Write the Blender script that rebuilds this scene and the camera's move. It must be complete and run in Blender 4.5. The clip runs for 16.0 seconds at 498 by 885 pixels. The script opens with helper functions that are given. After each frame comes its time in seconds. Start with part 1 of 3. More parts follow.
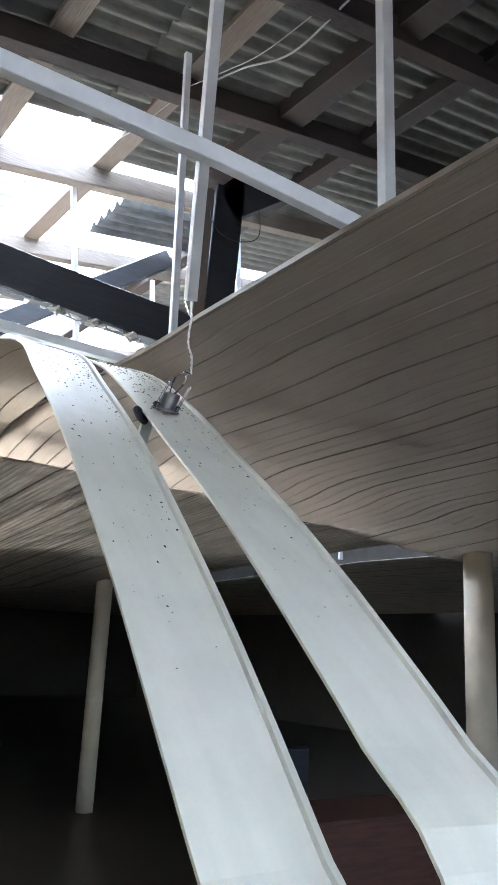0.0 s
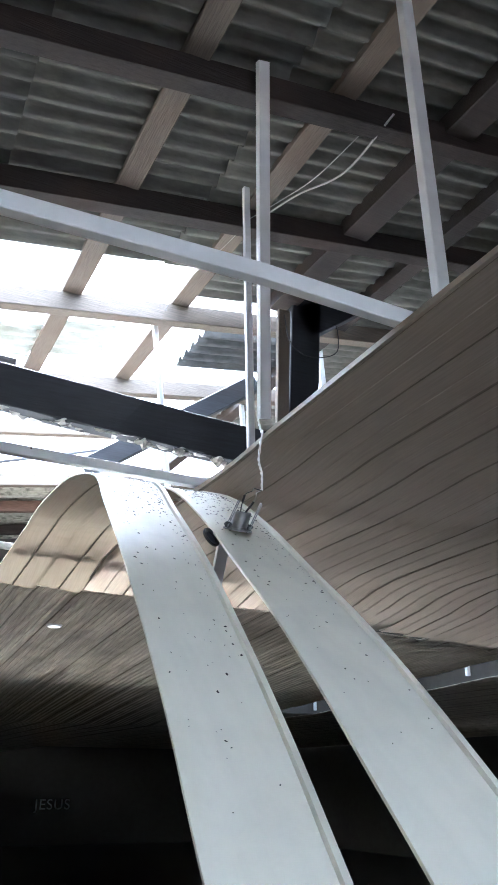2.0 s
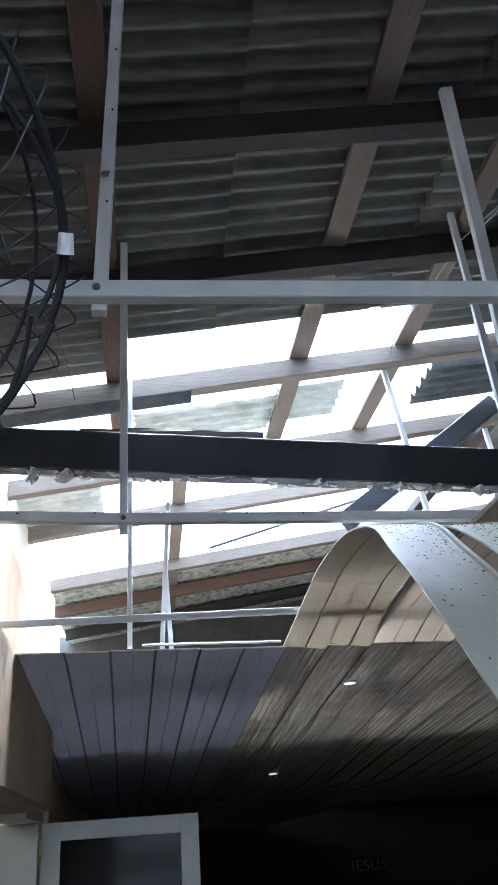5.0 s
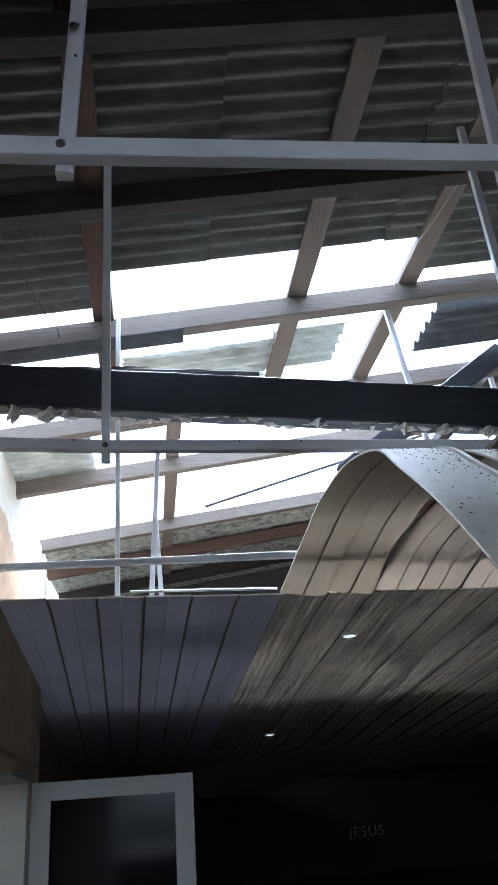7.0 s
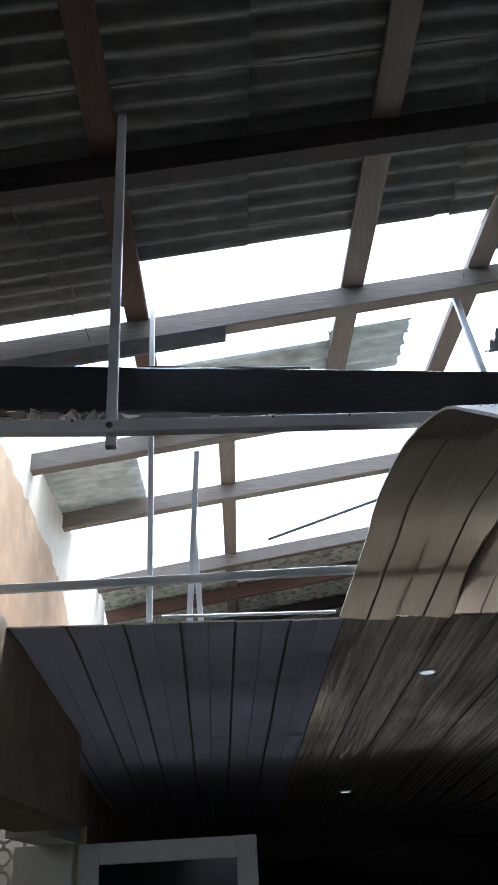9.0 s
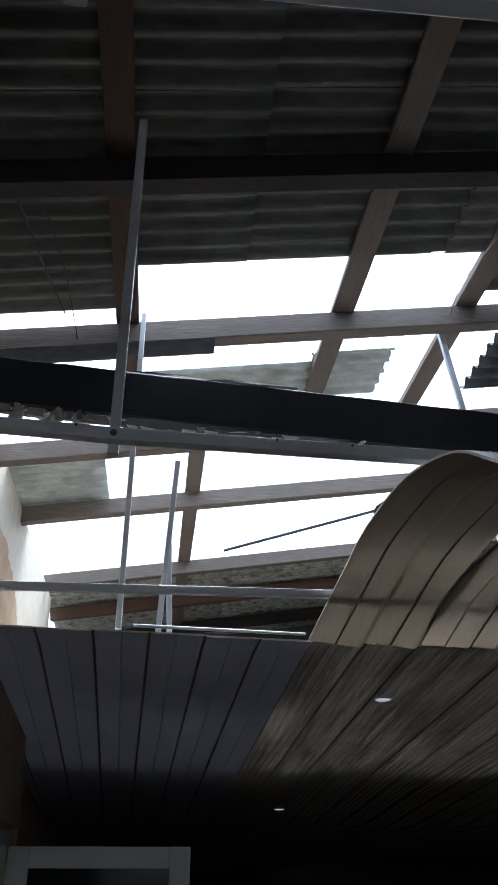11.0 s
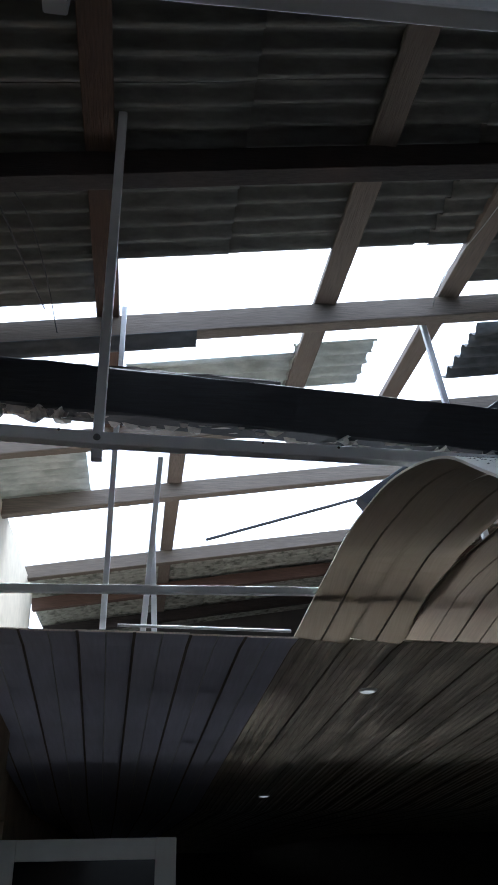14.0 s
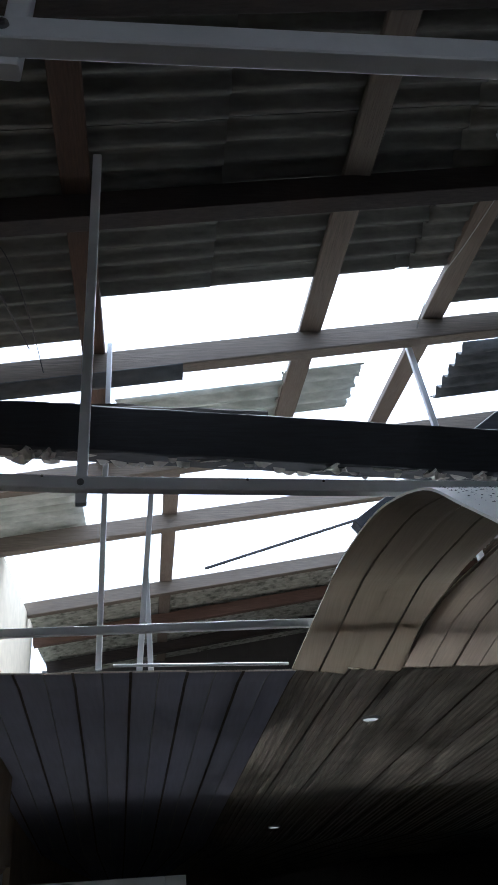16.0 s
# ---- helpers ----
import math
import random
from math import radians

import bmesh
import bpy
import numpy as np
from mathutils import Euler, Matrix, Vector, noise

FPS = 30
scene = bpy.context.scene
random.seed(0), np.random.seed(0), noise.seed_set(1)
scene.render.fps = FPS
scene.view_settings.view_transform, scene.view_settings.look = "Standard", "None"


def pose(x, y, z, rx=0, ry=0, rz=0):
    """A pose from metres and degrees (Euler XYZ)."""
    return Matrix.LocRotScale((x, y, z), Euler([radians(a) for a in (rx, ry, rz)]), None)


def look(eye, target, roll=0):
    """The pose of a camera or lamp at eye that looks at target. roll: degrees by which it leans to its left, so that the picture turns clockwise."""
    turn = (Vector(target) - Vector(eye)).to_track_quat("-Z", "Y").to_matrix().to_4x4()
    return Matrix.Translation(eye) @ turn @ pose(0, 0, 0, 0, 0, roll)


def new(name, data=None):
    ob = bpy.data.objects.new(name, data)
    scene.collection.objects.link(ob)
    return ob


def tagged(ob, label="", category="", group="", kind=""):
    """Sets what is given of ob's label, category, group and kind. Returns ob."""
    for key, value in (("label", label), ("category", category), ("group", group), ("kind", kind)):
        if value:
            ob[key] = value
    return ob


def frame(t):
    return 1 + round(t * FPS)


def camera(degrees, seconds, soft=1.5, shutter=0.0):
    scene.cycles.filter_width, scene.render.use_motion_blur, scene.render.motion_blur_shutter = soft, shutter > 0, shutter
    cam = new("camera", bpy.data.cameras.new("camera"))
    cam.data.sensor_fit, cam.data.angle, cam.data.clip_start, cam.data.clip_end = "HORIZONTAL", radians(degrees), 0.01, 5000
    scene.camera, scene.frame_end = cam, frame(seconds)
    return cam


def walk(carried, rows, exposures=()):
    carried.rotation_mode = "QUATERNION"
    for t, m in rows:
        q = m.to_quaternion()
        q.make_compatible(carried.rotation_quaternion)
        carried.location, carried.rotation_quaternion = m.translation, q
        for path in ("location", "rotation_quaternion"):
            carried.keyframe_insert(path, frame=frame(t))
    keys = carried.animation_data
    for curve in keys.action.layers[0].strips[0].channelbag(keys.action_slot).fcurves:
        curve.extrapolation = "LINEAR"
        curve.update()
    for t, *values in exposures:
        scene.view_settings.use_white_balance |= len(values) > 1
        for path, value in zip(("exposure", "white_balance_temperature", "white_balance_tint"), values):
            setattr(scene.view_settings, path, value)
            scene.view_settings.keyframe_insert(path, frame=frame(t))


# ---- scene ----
# ---------- camera ----------
cam = camera(34.4, 16.0)
PATH = [
    (0, (-0.097, 0.000, 1.778), (0.996, 1.599, 2.280), 2.85),
    (0.5, (0.007, -0.030, 1.768), (1.078, 1.576, 2.290), 0.29),
    (1, (0.049, -0.052, 1.778), (1.001, 1.573, 2.450), 0.19),
    (1.5, (0.065, -0.021, 1.782), (0.923, 1.629, 2.518), 0.18),
    (2, (0.072, 0.001, 1.788), (0.868, 1.662, 2.566), 0.23),
    (2.5, (0.057, 0.006, 1.784), (0.741, 1.705, 2.588), 0.19),
    (3, (0.046, 0.034, 1.783), (0.632, 1.759, 2.608), -1.67),
    (3.5, (0.018, 0.029, 1.779), (0.519, 1.756, 2.653), -2.97),
    (4, (0.002, 0.028, 1.784), (0.421, 1.766, 2.680), -3.36),
    (4.5, (-0.031, 0.017, 1.784), (0.290, 1.776, 2.681), -4.16),
    (5, (-0.067, 0.004, 1.788), (0.180, 1.772, 2.690), -4.43),
    (7.5, (0.037, 0.568, 1.715), (0.286, 2.366, 2.554), -4.41),
    (8, (0.153, 0.836, 1.730), (0.243, 2.579, 2.707), -5.15),
    (8.5, (0.204, 0.989, 1.746), (0.254, 2.738, 2.715), -3.88),
    (11, (0.006, 0.967, 1.792), (0.198, 2.699, 2.774), -0.05),
    (11.5, (-0.007, 0.975, 1.841), (0.201, 2.720, 2.795), -0.31),
    (12, (-0.017, 0.931, 1.846), (0.188, 2.680, 2.794), 0.49),
    (12.5, (-0.018, 0.926, 1.848), (0.185, 2.680, 2.788), 0.58),
    (13, (-0.020, 0.925, 1.847), (0.211, 2.657, 2.820), -1.19),
    (13.5, (-0.019, 0.942, 1.854), (0.244, 2.690, 2.790), -1.27),
    (14, (-0.013, 0.961, 1.866), (0.231, 2.708, 2.808), -1.29),
    (14.5, (0.015, 0.989, 1.891), (0.273, 2.739, 2.825), -3.41),
    (15, (0.028, 0.991, 1.912), (0.268, 2.755, 2.824), -3.41),
    (15.5, (0.036, 0.961, 1.909), (0.294, 2.695, 2.871), -3.93),
    (16, (0.035, 0.933, 1.910), (0.281, 2.655, 2.899), -3.95),
]
walk(cam, [(t, look(eye, target, roll)) for t, eye, target, roll in PATH],
     exposures=[(0.0, 5.55, 5450, 7), (2.0, 5.5, 5350, 7), (3.0, 5.2, 5250, 7), (5.0, 4.6, 5150, 7), (7.5, 3.95, 5200, 7), (8.5, 3.6, 5300, 7), (11.0, 2.9, 5350, 7), (16.0, 2.9, 5350, 7)])

# ---------- daylight ----------
world = bpy.data.worlds.new("overcast_sky")
scene.world = world
world.use_nodes = True
wn, wl = world.node_tree.nodes, world.node_tree.links
sky = wn.new("ShaderNodeTexSky")
sky.sky_type = "NISHITA"
sky.sun_disc = False
sky.sun_elevation, sky.sun_rotation = radians(77), radians(27)
sky.air_density, sky.dust_density, sky.ozone_density = 0.8, 5.0, 0.2
wn["Background"].inputs["Strength"].default_value = 0.12
haze = wn.new("ShaderNodeHueSaturation")
haze.inputs["Saturation"].default_value = 0.35
wl.new(sky.outputs["Color"], haze.inputs["Color"])
wl.new(haze.outputs["Color"], wn["Background"].inputs["Color"])
sun = new("sun", bpy.data.lights.new("sun", "SUN"))
sun.data.energy, sun.data.angle, sun.data.color = 0.3, radians(12), (1.0, 0.95, 0.87)
sun.matrix_world = look((0, 0, 20), (-2.0, -4.0, 0))


# ---------- materials ----------
def material(name, colour, rough=0.6, metal=0.0, grain=0.25, scale=8.0, stretch=(1, 1, 1), bump=0.15, spot=None, spot_amount=0.0,
             spot_scale=3.0, translucent=0.0, vary=0.0, specular=0.5):
    m = bpy.data.materials.new(name)
    m.use_nodes = True
    n, l = m.node_tree.nodes, m.node_tree.links
    b = n["Principled BSDF"]
    b.inputs["Roughness"].default_value = rough
    b.inputs["Metallic"].default_value = metal
    b.inputs["Specular IOR Level"].default_value = specular
    tc = n.new("ShaderNodeTexCoord")
    mp = n.new("ShaderNodeMapping")
    mp.inputs["Scale"].default_value = stretch
    l.new(tc.outputs["Object"], mp.inputs["Vector"])
    fine, coarse = n.new("ShaderNodeTexNoise"), n.new("ShaderNodeTexNoise")
    fine.inputs["Scale"].default_value, fine.inputs["Detail"].default_value = scale, 8
    coarse.inputs["Scale"].default_value, coarse.inputs["Detail"].default_value = spot_scale, 5
    l.new(mp.outputs["Vector"], fine.inputs["Vector"])
    l.new(tc.outputs["Object"], coarse.inputs["Vector"])
    r1 = n.new("ShaderNodeValToRGB")
    r1.color_ramp.elements[0].position, r1.color_ramp.elements[1].position = 0.3, 0.7
    r1.color_ramp.elements[0].color = (*[c * (1 - grain) for c in colour], 1)
    r1.color_ramp.elements[1].color = (*[min(1, c * (1 + grain)) for c in colour], 1)
    l.new(fine.outputs["Fac"], r1.inputs["Fac"])
    out = r1.outputs["Color"]
    if spot:
        r2 = n.new("ShaderNodeValToRGB")
        r2.color_ramp.elements[0].position, r2.color_ramp.elements[1].position = 0.48, 0.68
        mix = n.new("ShaderNodeMix")
        mix.data_type = "RGBA"
        mul = n.new("ShaderNodeMath")
        mul.operation = "MULTIPLY"
        mul.inputs[1].default_value = spot_amount
        l.new(coarse.outputs["Fac"], r2.inputs["Fac"])
        l.new(r2.outputs["Color"], mul.inputs[0])
        l.new(mul.outputs[0], mix.inputs["Factor"])
        l.new(out, mix.inputs["A"])
        mix.inputs["B"].default_value = (*spot, 1)
        out = mix.outputs["Result"]
    if vary:
        info = n.new("ShaderNodeObjectInfo")
        mr = n.new("ShaderNodeMapRange")
        mr.inputs["To Min"].default_value, mr.inputs["To Max"].default_value = 1 - vary, 1 + vary
        l.new(info.outputs["Random"], mr.inputs["Value"])
        hsv = n.new("ShaderNodeHueSaturation")
        l.new(mr.outputs["Result"], hsv.inputs["Value"])
        l.new(out, hsv.inputs["Color"])
        out = hsv.outputs["Color"]
    l.new(out, b.inputs["Base Color"])
    bp = n.new("ShaderNodeBump")
    bp.inputs["Strength"].default_value, bp.inputs["Distance"].default_value = bump, 0.01
    l.new(fine.outputs["Fac"], bp.inputs["Height"])
    l.new(bp.outputs["Normal"], b.inputs["Normal"])
    if translucent:
        tr, ms = n.new("ShaderNodeBsdfTranslucent"), n.new("ShaderNodeMixShader")
        l.new(out, tr.inputs["Color"])
        ms.inputs["Fac"].default_value = translucent
        l.new(b.outputs["BSDF"], ms.inputs[1])
        l.new(tr.outputs["BSDF"], ms.inputs[2])
        l.new(ms.outputs["Shader"], n["Material Output"].inputs["Surface"])
    return m


PVC_TOP = material("pvc_white", (0.83, 0.805, 0.69), 0.38, grain=0.04, scale=5, stretch=(4, 0.6, 0.6), bump=0.04,
                   spot=(0.68, 0.66, 0.57), spot_amount=0.35, spot_scale=6, translucent=0.22)
PVC_WARM = material("pvc_warm_back", (0.34, 0.285, 0.235), 0.35, grain=0.08, scale=14, stretch=(9, 0.35, 1), bump=0.02,
                    spot=(0.33, 0.25, 0.195), spot_amount=0.3, spot_scale=2, translucent=0.62)
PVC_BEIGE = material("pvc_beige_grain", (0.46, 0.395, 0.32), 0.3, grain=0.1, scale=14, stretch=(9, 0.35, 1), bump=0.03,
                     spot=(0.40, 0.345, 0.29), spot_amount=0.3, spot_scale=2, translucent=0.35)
PVC_FAR = material("pvc_beige_ribbed", (0.68, 0.62, 0.53), 0.22, grain=0.2, scale=14, stretch=(9, 0.3, 1), bump=0.05,
                   spot=(0.42, 0.38, 0.33), spot_amount=0.5, spot_scale=3, translucent=0.22)
PVC_GREY = material("pvc_lavender_grey", (0.60, 0.60, 0.70), 0.3, grain=0.07, scale=10, stretch=(6, 0.4, 1), bump=0.03,
                    spot=(0.48, 0.48, 0.52), spot_amount=0.4, spot_scale=2, translucent=0.24)
SEAM_PALE = material("pale_groove", (0.52, 0.46, 0.385), 0.6, grain=0.15)
SEAM = material("seam_shadow_gap", (0.28, 0.24, 0.2), 0.7, grain=0.2)
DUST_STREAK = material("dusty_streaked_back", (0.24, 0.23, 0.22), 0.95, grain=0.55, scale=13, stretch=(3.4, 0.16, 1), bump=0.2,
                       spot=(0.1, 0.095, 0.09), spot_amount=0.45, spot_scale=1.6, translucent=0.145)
# dust on the plank backs; its strong streaks also paint in lit ribs
DUST_LIT_RIB = material("dusty_lit_rib_back", (0.36, 0.345, 0.31), 0.95, grain=0.9, scale=11, stretch=(2.6, 0.1, 1), bump=0.2,
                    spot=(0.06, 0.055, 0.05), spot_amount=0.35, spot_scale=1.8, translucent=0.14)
DUST_THIN = material("dusty_thin_back", (0.62, 0.58, 0.52), 0.95, grain=0.3, scale=20, bump=0.2, spot=(0.5, 0.46, 0.42), spot_amount=0.5, spot_scale=4, translucent=0.6)
STEEL = material("white_painted_steel", (0.80, 0.82, 0.84), 0.4, metal=0.0, grain=0.05, scale=20, bump=0.03,
                 spot=(0.55, 0.57, 0.58), spot_amount=0.5, spot_scale=5)
ZINC = material("zinc_plate", (0.27, 0.27, 0.27), 0.4, metal=0.9, grain=0.2, scale=30, bump=0.1)
CEMENT = material("fibre_cement", (0.165, 0.163, 0.145), 0.85, grain=0.22, scale=18, stretch=(0.6, 2, 1), bump=0.3,
                  spot=(0.095, 0.092, 0.085), spot_amount=0.55, spot_scale=2.2, vary=0.15)
# near-black base paints in the unlit underside of pieces against the sky
CEMENT_UNLIT = material("fibre_cement_unlit", (0.06, 0.065, 0.07), 0.9, grain=0.3, scale=18, stretch=(0.6, 2, 1), bump=0.3,
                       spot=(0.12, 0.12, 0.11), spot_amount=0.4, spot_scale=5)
CEMENT_PALE = material("fibre_cement_pale", (0.5, 0.52, 0.48), 0.85, grain=0.2, scale=18, stretch=(0.6, 2, 1), bump=0.3,
                       spot=(0.25, 0.26, 0.22), spot_amount=0.7, spot_scale=4, translucent=0.1)
WOOD = material("sawn_timber", (0.14, 0.115, 0.092), 0.8, grain=0.18, scale=16, stretch=(8, 0.5, 8), bump=0.3,
                spot=(0.13, 0.095, 0.07), spot_amount=0.6, spot_scale=2.5, vary=0.25)
WOOD_RUST = material("red_brown_timber", (0.115, 0.068, 0.05), 0.8, grain=0.25, scale=16, stretch=(0.5, 8, 8), bump=0.3,
                     spot=(0.09, 0.05, 0.035), spot_amount=0.5, spot_scale=2)
CEMENT_MOSS = material("fibre_cement_mossy", (0.34, 0.345, 0.30), 0.9, grain=0.25, scale=18, stretch=(0.6, 2, 1), bump=0.3,
                       spot=(0.08, 0.085, 0.065), spot_amount=0.85, spot_scale=11)
WOOD_BROWN = material("brown_sawn_timber", (0.065, 0.036, 0.022), 0.8, grain=0.3, scale=16, stretch=(8, 0.5, 8), bump=0.3,
                      spot=(0.06, 0.035, 0.022), spot_amount=0.6, spot_scale=2.5)
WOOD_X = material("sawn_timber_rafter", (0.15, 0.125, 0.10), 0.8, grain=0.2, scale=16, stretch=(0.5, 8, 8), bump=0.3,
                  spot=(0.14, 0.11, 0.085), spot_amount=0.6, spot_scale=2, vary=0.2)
WOOD_DARK = material("dark_timber", (0.03, 0.024, 0.022), 0.75, grain=0.4, scale=14, stretch=(0.5, 8, 8), bump=0.3,
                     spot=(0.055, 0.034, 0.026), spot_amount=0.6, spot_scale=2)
BLACK = material("black_painted_beam", (0.02, 0.023, 0.03), 0.7, grain=0.3, scale=12, stretch=(0.5, 6, 6), bump=0.12)
FOIL = material("torn_paper", (0.40, 0.39, 0.37), 0.7, grain=0.25, scale=30, bump=0.5, translucent=0.2)
PLASTER = material("cream_plaster", (0.56, 0.51, 0.40), 0.9, grain=0.08, scale=9, bump=0.25,
                   spot=(0.62, 0.40, 0.24), spot_amount=0.0, spot_scale=1.5)
PLASTER_TAN = material("tan_plaster", (0.52, 0.40, 0.27), 0.9, grain=0.12, scale=9, bump=0.25,
                       spot=(0.4, 0.27, 0.17), spot_amount=0.5, spot_scale=2)
PLASTER_BARE = material("bare_render", (0.42, 0.29, 0.175), 0.95, grain=0.15, scale=7, bump=0.3,
                        spot=(0.33, 0.2, 0.11), spot_amount=0.6, spot_scale=2.5)
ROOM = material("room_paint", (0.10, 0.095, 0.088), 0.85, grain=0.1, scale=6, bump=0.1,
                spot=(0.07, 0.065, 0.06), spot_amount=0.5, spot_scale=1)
COLUMN = material("column_paint", (0.62, 0.55, 0.42), 0.7, grain=0.08, scale=6, bump=0.1,
                  spot=(0.5, 0.43, 0.33), spot_amount=0.5, spot_scale=2)
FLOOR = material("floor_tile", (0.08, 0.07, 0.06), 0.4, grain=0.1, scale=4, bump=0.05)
DOOR_WHITE = material("door_white_paint", (0.72, 0.72, 0.66), 0.45, grain=0.04, scale=8, bump=0.05)
BRASS = material("brass", (0.7, 0.55, 0.25), 0.35, metal=0.9, grain=0.1)
WIRE = material("black_wire", (0.03, 0.03, 0.035), 0.4, metal=0.3, grain=0.1)
WIRE_GREY = material("grey_wire", (0.35, 0.34, 0.32), 0.5, metal=0.3, grain=0.1)
WHITE = material("white_plastic", (0.8, 0.8, 0.78), 0.4, grain=0.03)
LAMP = bpy.data.materials.new("lamp_lens")
LAMP.use_nodes = True
LAMP.node_tree.nodes["Principled BSDF"].inputs["Emission Color"].default_value = (1, 0.97, 0.9, 1)
LAMP.node_tree.nodes["Principled BSDF"].inputs["Emission Strength"].default_value = 0.06
DIRT = material("soil_crumbs", (0.06, 0.05, 0.045), 0.95, grain=0.4, scale=60)
GLASS = bpy.data.materials.new("dark_glass")
GLASS.use_nodes = True
GLASS.node_tree.nodes["Principled BSDF"].inputs["Base Color"].default_value = (0.012, 0.014, 0.016, 1)
GLASS.node_tree.nodes["Principled BSDF"].inputs["Specular IOR Level"].default_value = 0.25
GLASS.node_tree.nodes["Principled BSDF"].inputs["Roughness"].default_value = 0.08
DARKWOOD = material("dark_furniture_wood", (0.06, 0.024, 0.015), 0.7, grain=0.3, scale=8, stretch=(0.6, 6, 6))


# ---------- building helpers ----------
def obj(name, bm, mat, parent=None, label="", smooth=False):
    me = bpy.data.meshes.new(name)
    bmesh.ops.recalc_face_normals(bm, faces=bm.faces)
    bm.to_mesh(me)
    bm.free()
    for m in (mat if isinstance(mat, (list, tuple)) else [mat]):
        me.materials.append(m)
    if smooth:
        for p in me.polygons:
            p.use_smooth = True
    o = new(name, me)
    if parent:
        o.parent = parent
    if label:
        o["label"] = label
    return o


def part(name, bm, mat, parent, label="", smooth=False):
    return obj(name, bm, mat, parent, label, smooth)


def thing(name, label, category, group="", kind=""):
    return tagged(new(name), label, category, group, kind)


def add_box(bm, lo, hi, bevel=0.0, mi=0):
    c, s = (Vector(lo) + Vector(hi)) / 2, Vector(hi) - Vector(lo)
    r = bmesh.ops.create_cube(bm, size=1, matrix=Matrix.Translation(c) @ Matrix.Diagonal((*s, 1)))
    if bevel:
        es = {e for v in r["verts"] for e in v.link_edges}
        g = bmesh.ops.bevel(bm, geom=list(es), offset=bevel, segments=1, affect="EDGES")
        fs = g["faces"]
    return r


def box(lo, hi, bevel=0.0):
    bm = bmesh.new()
    add_box(bm, lo, hi, bevel)
    return bm


def add_beam(bm, a, b, w, h, bevel=0.004, up=(0, 0, 1), sag=0.0, rough=0.0, steps=1, seed=0):
    """A sawn bar from a to b, w wide and h deep, slightly uneven."""
    a, b = Vector(a), Vector(b)
    d = (b - a).normalized()
    side = d.cross(Vector(up)).normalized()
    top = side.cross(d).normalized()
    rnd = random.Random(seed)
    k = min(bevel, w * 0.3, h * 0.3)
    ring = [(-w / 2 + k, -h / 2), (w / 2 - k, -h / 2), (w / 2, -h / 2 + k), (w / 2, h / 2 - k),
            (w / 2 - k, h / 2), (-w / 2 + k, h / 2), (-w / 2, h / 2 - k), (-w / 2, -h / 2 + k)]
    rows = []
    for i in range(steps + 1):
        t = i / steps
        c = a.lerp(b, t) - top * sag * 4 * t * (1 - t)
        rows.append([bm.verts.new(c + side * (x + rnd.uniform(-rough, rough)) + top * (z + rnd.uniform(-rough, rough))) for x, z in ring])
    for r, q in zip(rows, rows[1:]):
        for j in range(8):
            bm.faces.new((r[j], r[(j + 1) % 8], q[(j + 1) % 8], q[j]))
    bm.faces.new(rows[0][::-1])
    bm.faces.new(rows[-1])


def beam(a, b, w, h, **k):
    bm = bmesh.new()
    add_beam(bm, a, b, w, h, **k)
    return bm


def add_wire(bm, pts, r, n=6):
    """A round wire through pts."""
    pts = [Vector(p) for p in pts]
    rings = []
    for i, p in enumerate(pts):
        d = (pts[min(i + 1, len(pts) - 1)] - pts[max(i - 1, 0)]).normalized()
        s = d.cross(Vector((0.31, 0.23, 0.92))).normalized()
        u = s.cross(d)
        rings.append([bm.verts.new(p + (s * math.cos(2 * math.pi * j / n) + u * math.sin(2 * math.pi * j / n)) * r) for j in range(n)])
    for a, b in zip(rings, rings[1:]):
        for j in range(n):
            bm.faces.new((a[j], a[(j + 1) % n], b[(j + 1) % n], b[j]))
    bm.faces.new(rings[0][::-1])
    bm.faces.new(rings[-1])


def wire(pts, r, n=6):
    bm = bmesh.new()
    add_wire(bm, pts, r, n)
    return bm


def curve(keys, n):
    """A smooth run of n + 1 points through the keys (Catmull-Rom)."""
    ks = [Vector(k) for k in keys]
    ks = [ks[0] * 2 - ks[1]] + ks + [ks[-1] * 2 - ks[-2]]
    out = []
    m = len(ks) - 3
    for i in range(n + 1):
        u = min(i / n * m, m - 1e-6)
        j = int(u)
        t = u - j
        p0, p1, p2, p3 = ks[j:j + 4]
        out.append(0.5 * (2 * p1 + (p2 - p0) * t + (2 * p0 - 5 * p1 + 4 * p2 - p3) * t * t + (3 * p1 - p0 - 3 * p2 + p3) * t ** 3))
    return out


def roof_z(x, y):
    return 4.74 + 0.15 * x + 0.04 * (y - 4.2)


# ---------- shell of the hall ----------
WX = -0.8
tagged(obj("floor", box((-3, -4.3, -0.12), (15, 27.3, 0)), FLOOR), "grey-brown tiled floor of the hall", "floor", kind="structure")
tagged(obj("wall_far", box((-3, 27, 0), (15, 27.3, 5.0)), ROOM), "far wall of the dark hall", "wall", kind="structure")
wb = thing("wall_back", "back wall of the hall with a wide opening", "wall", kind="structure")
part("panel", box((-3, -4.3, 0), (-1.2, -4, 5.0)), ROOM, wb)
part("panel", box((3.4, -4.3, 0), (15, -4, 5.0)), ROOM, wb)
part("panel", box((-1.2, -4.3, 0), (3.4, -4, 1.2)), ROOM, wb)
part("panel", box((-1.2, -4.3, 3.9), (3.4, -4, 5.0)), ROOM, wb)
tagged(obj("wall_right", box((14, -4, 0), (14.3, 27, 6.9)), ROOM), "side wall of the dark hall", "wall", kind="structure")
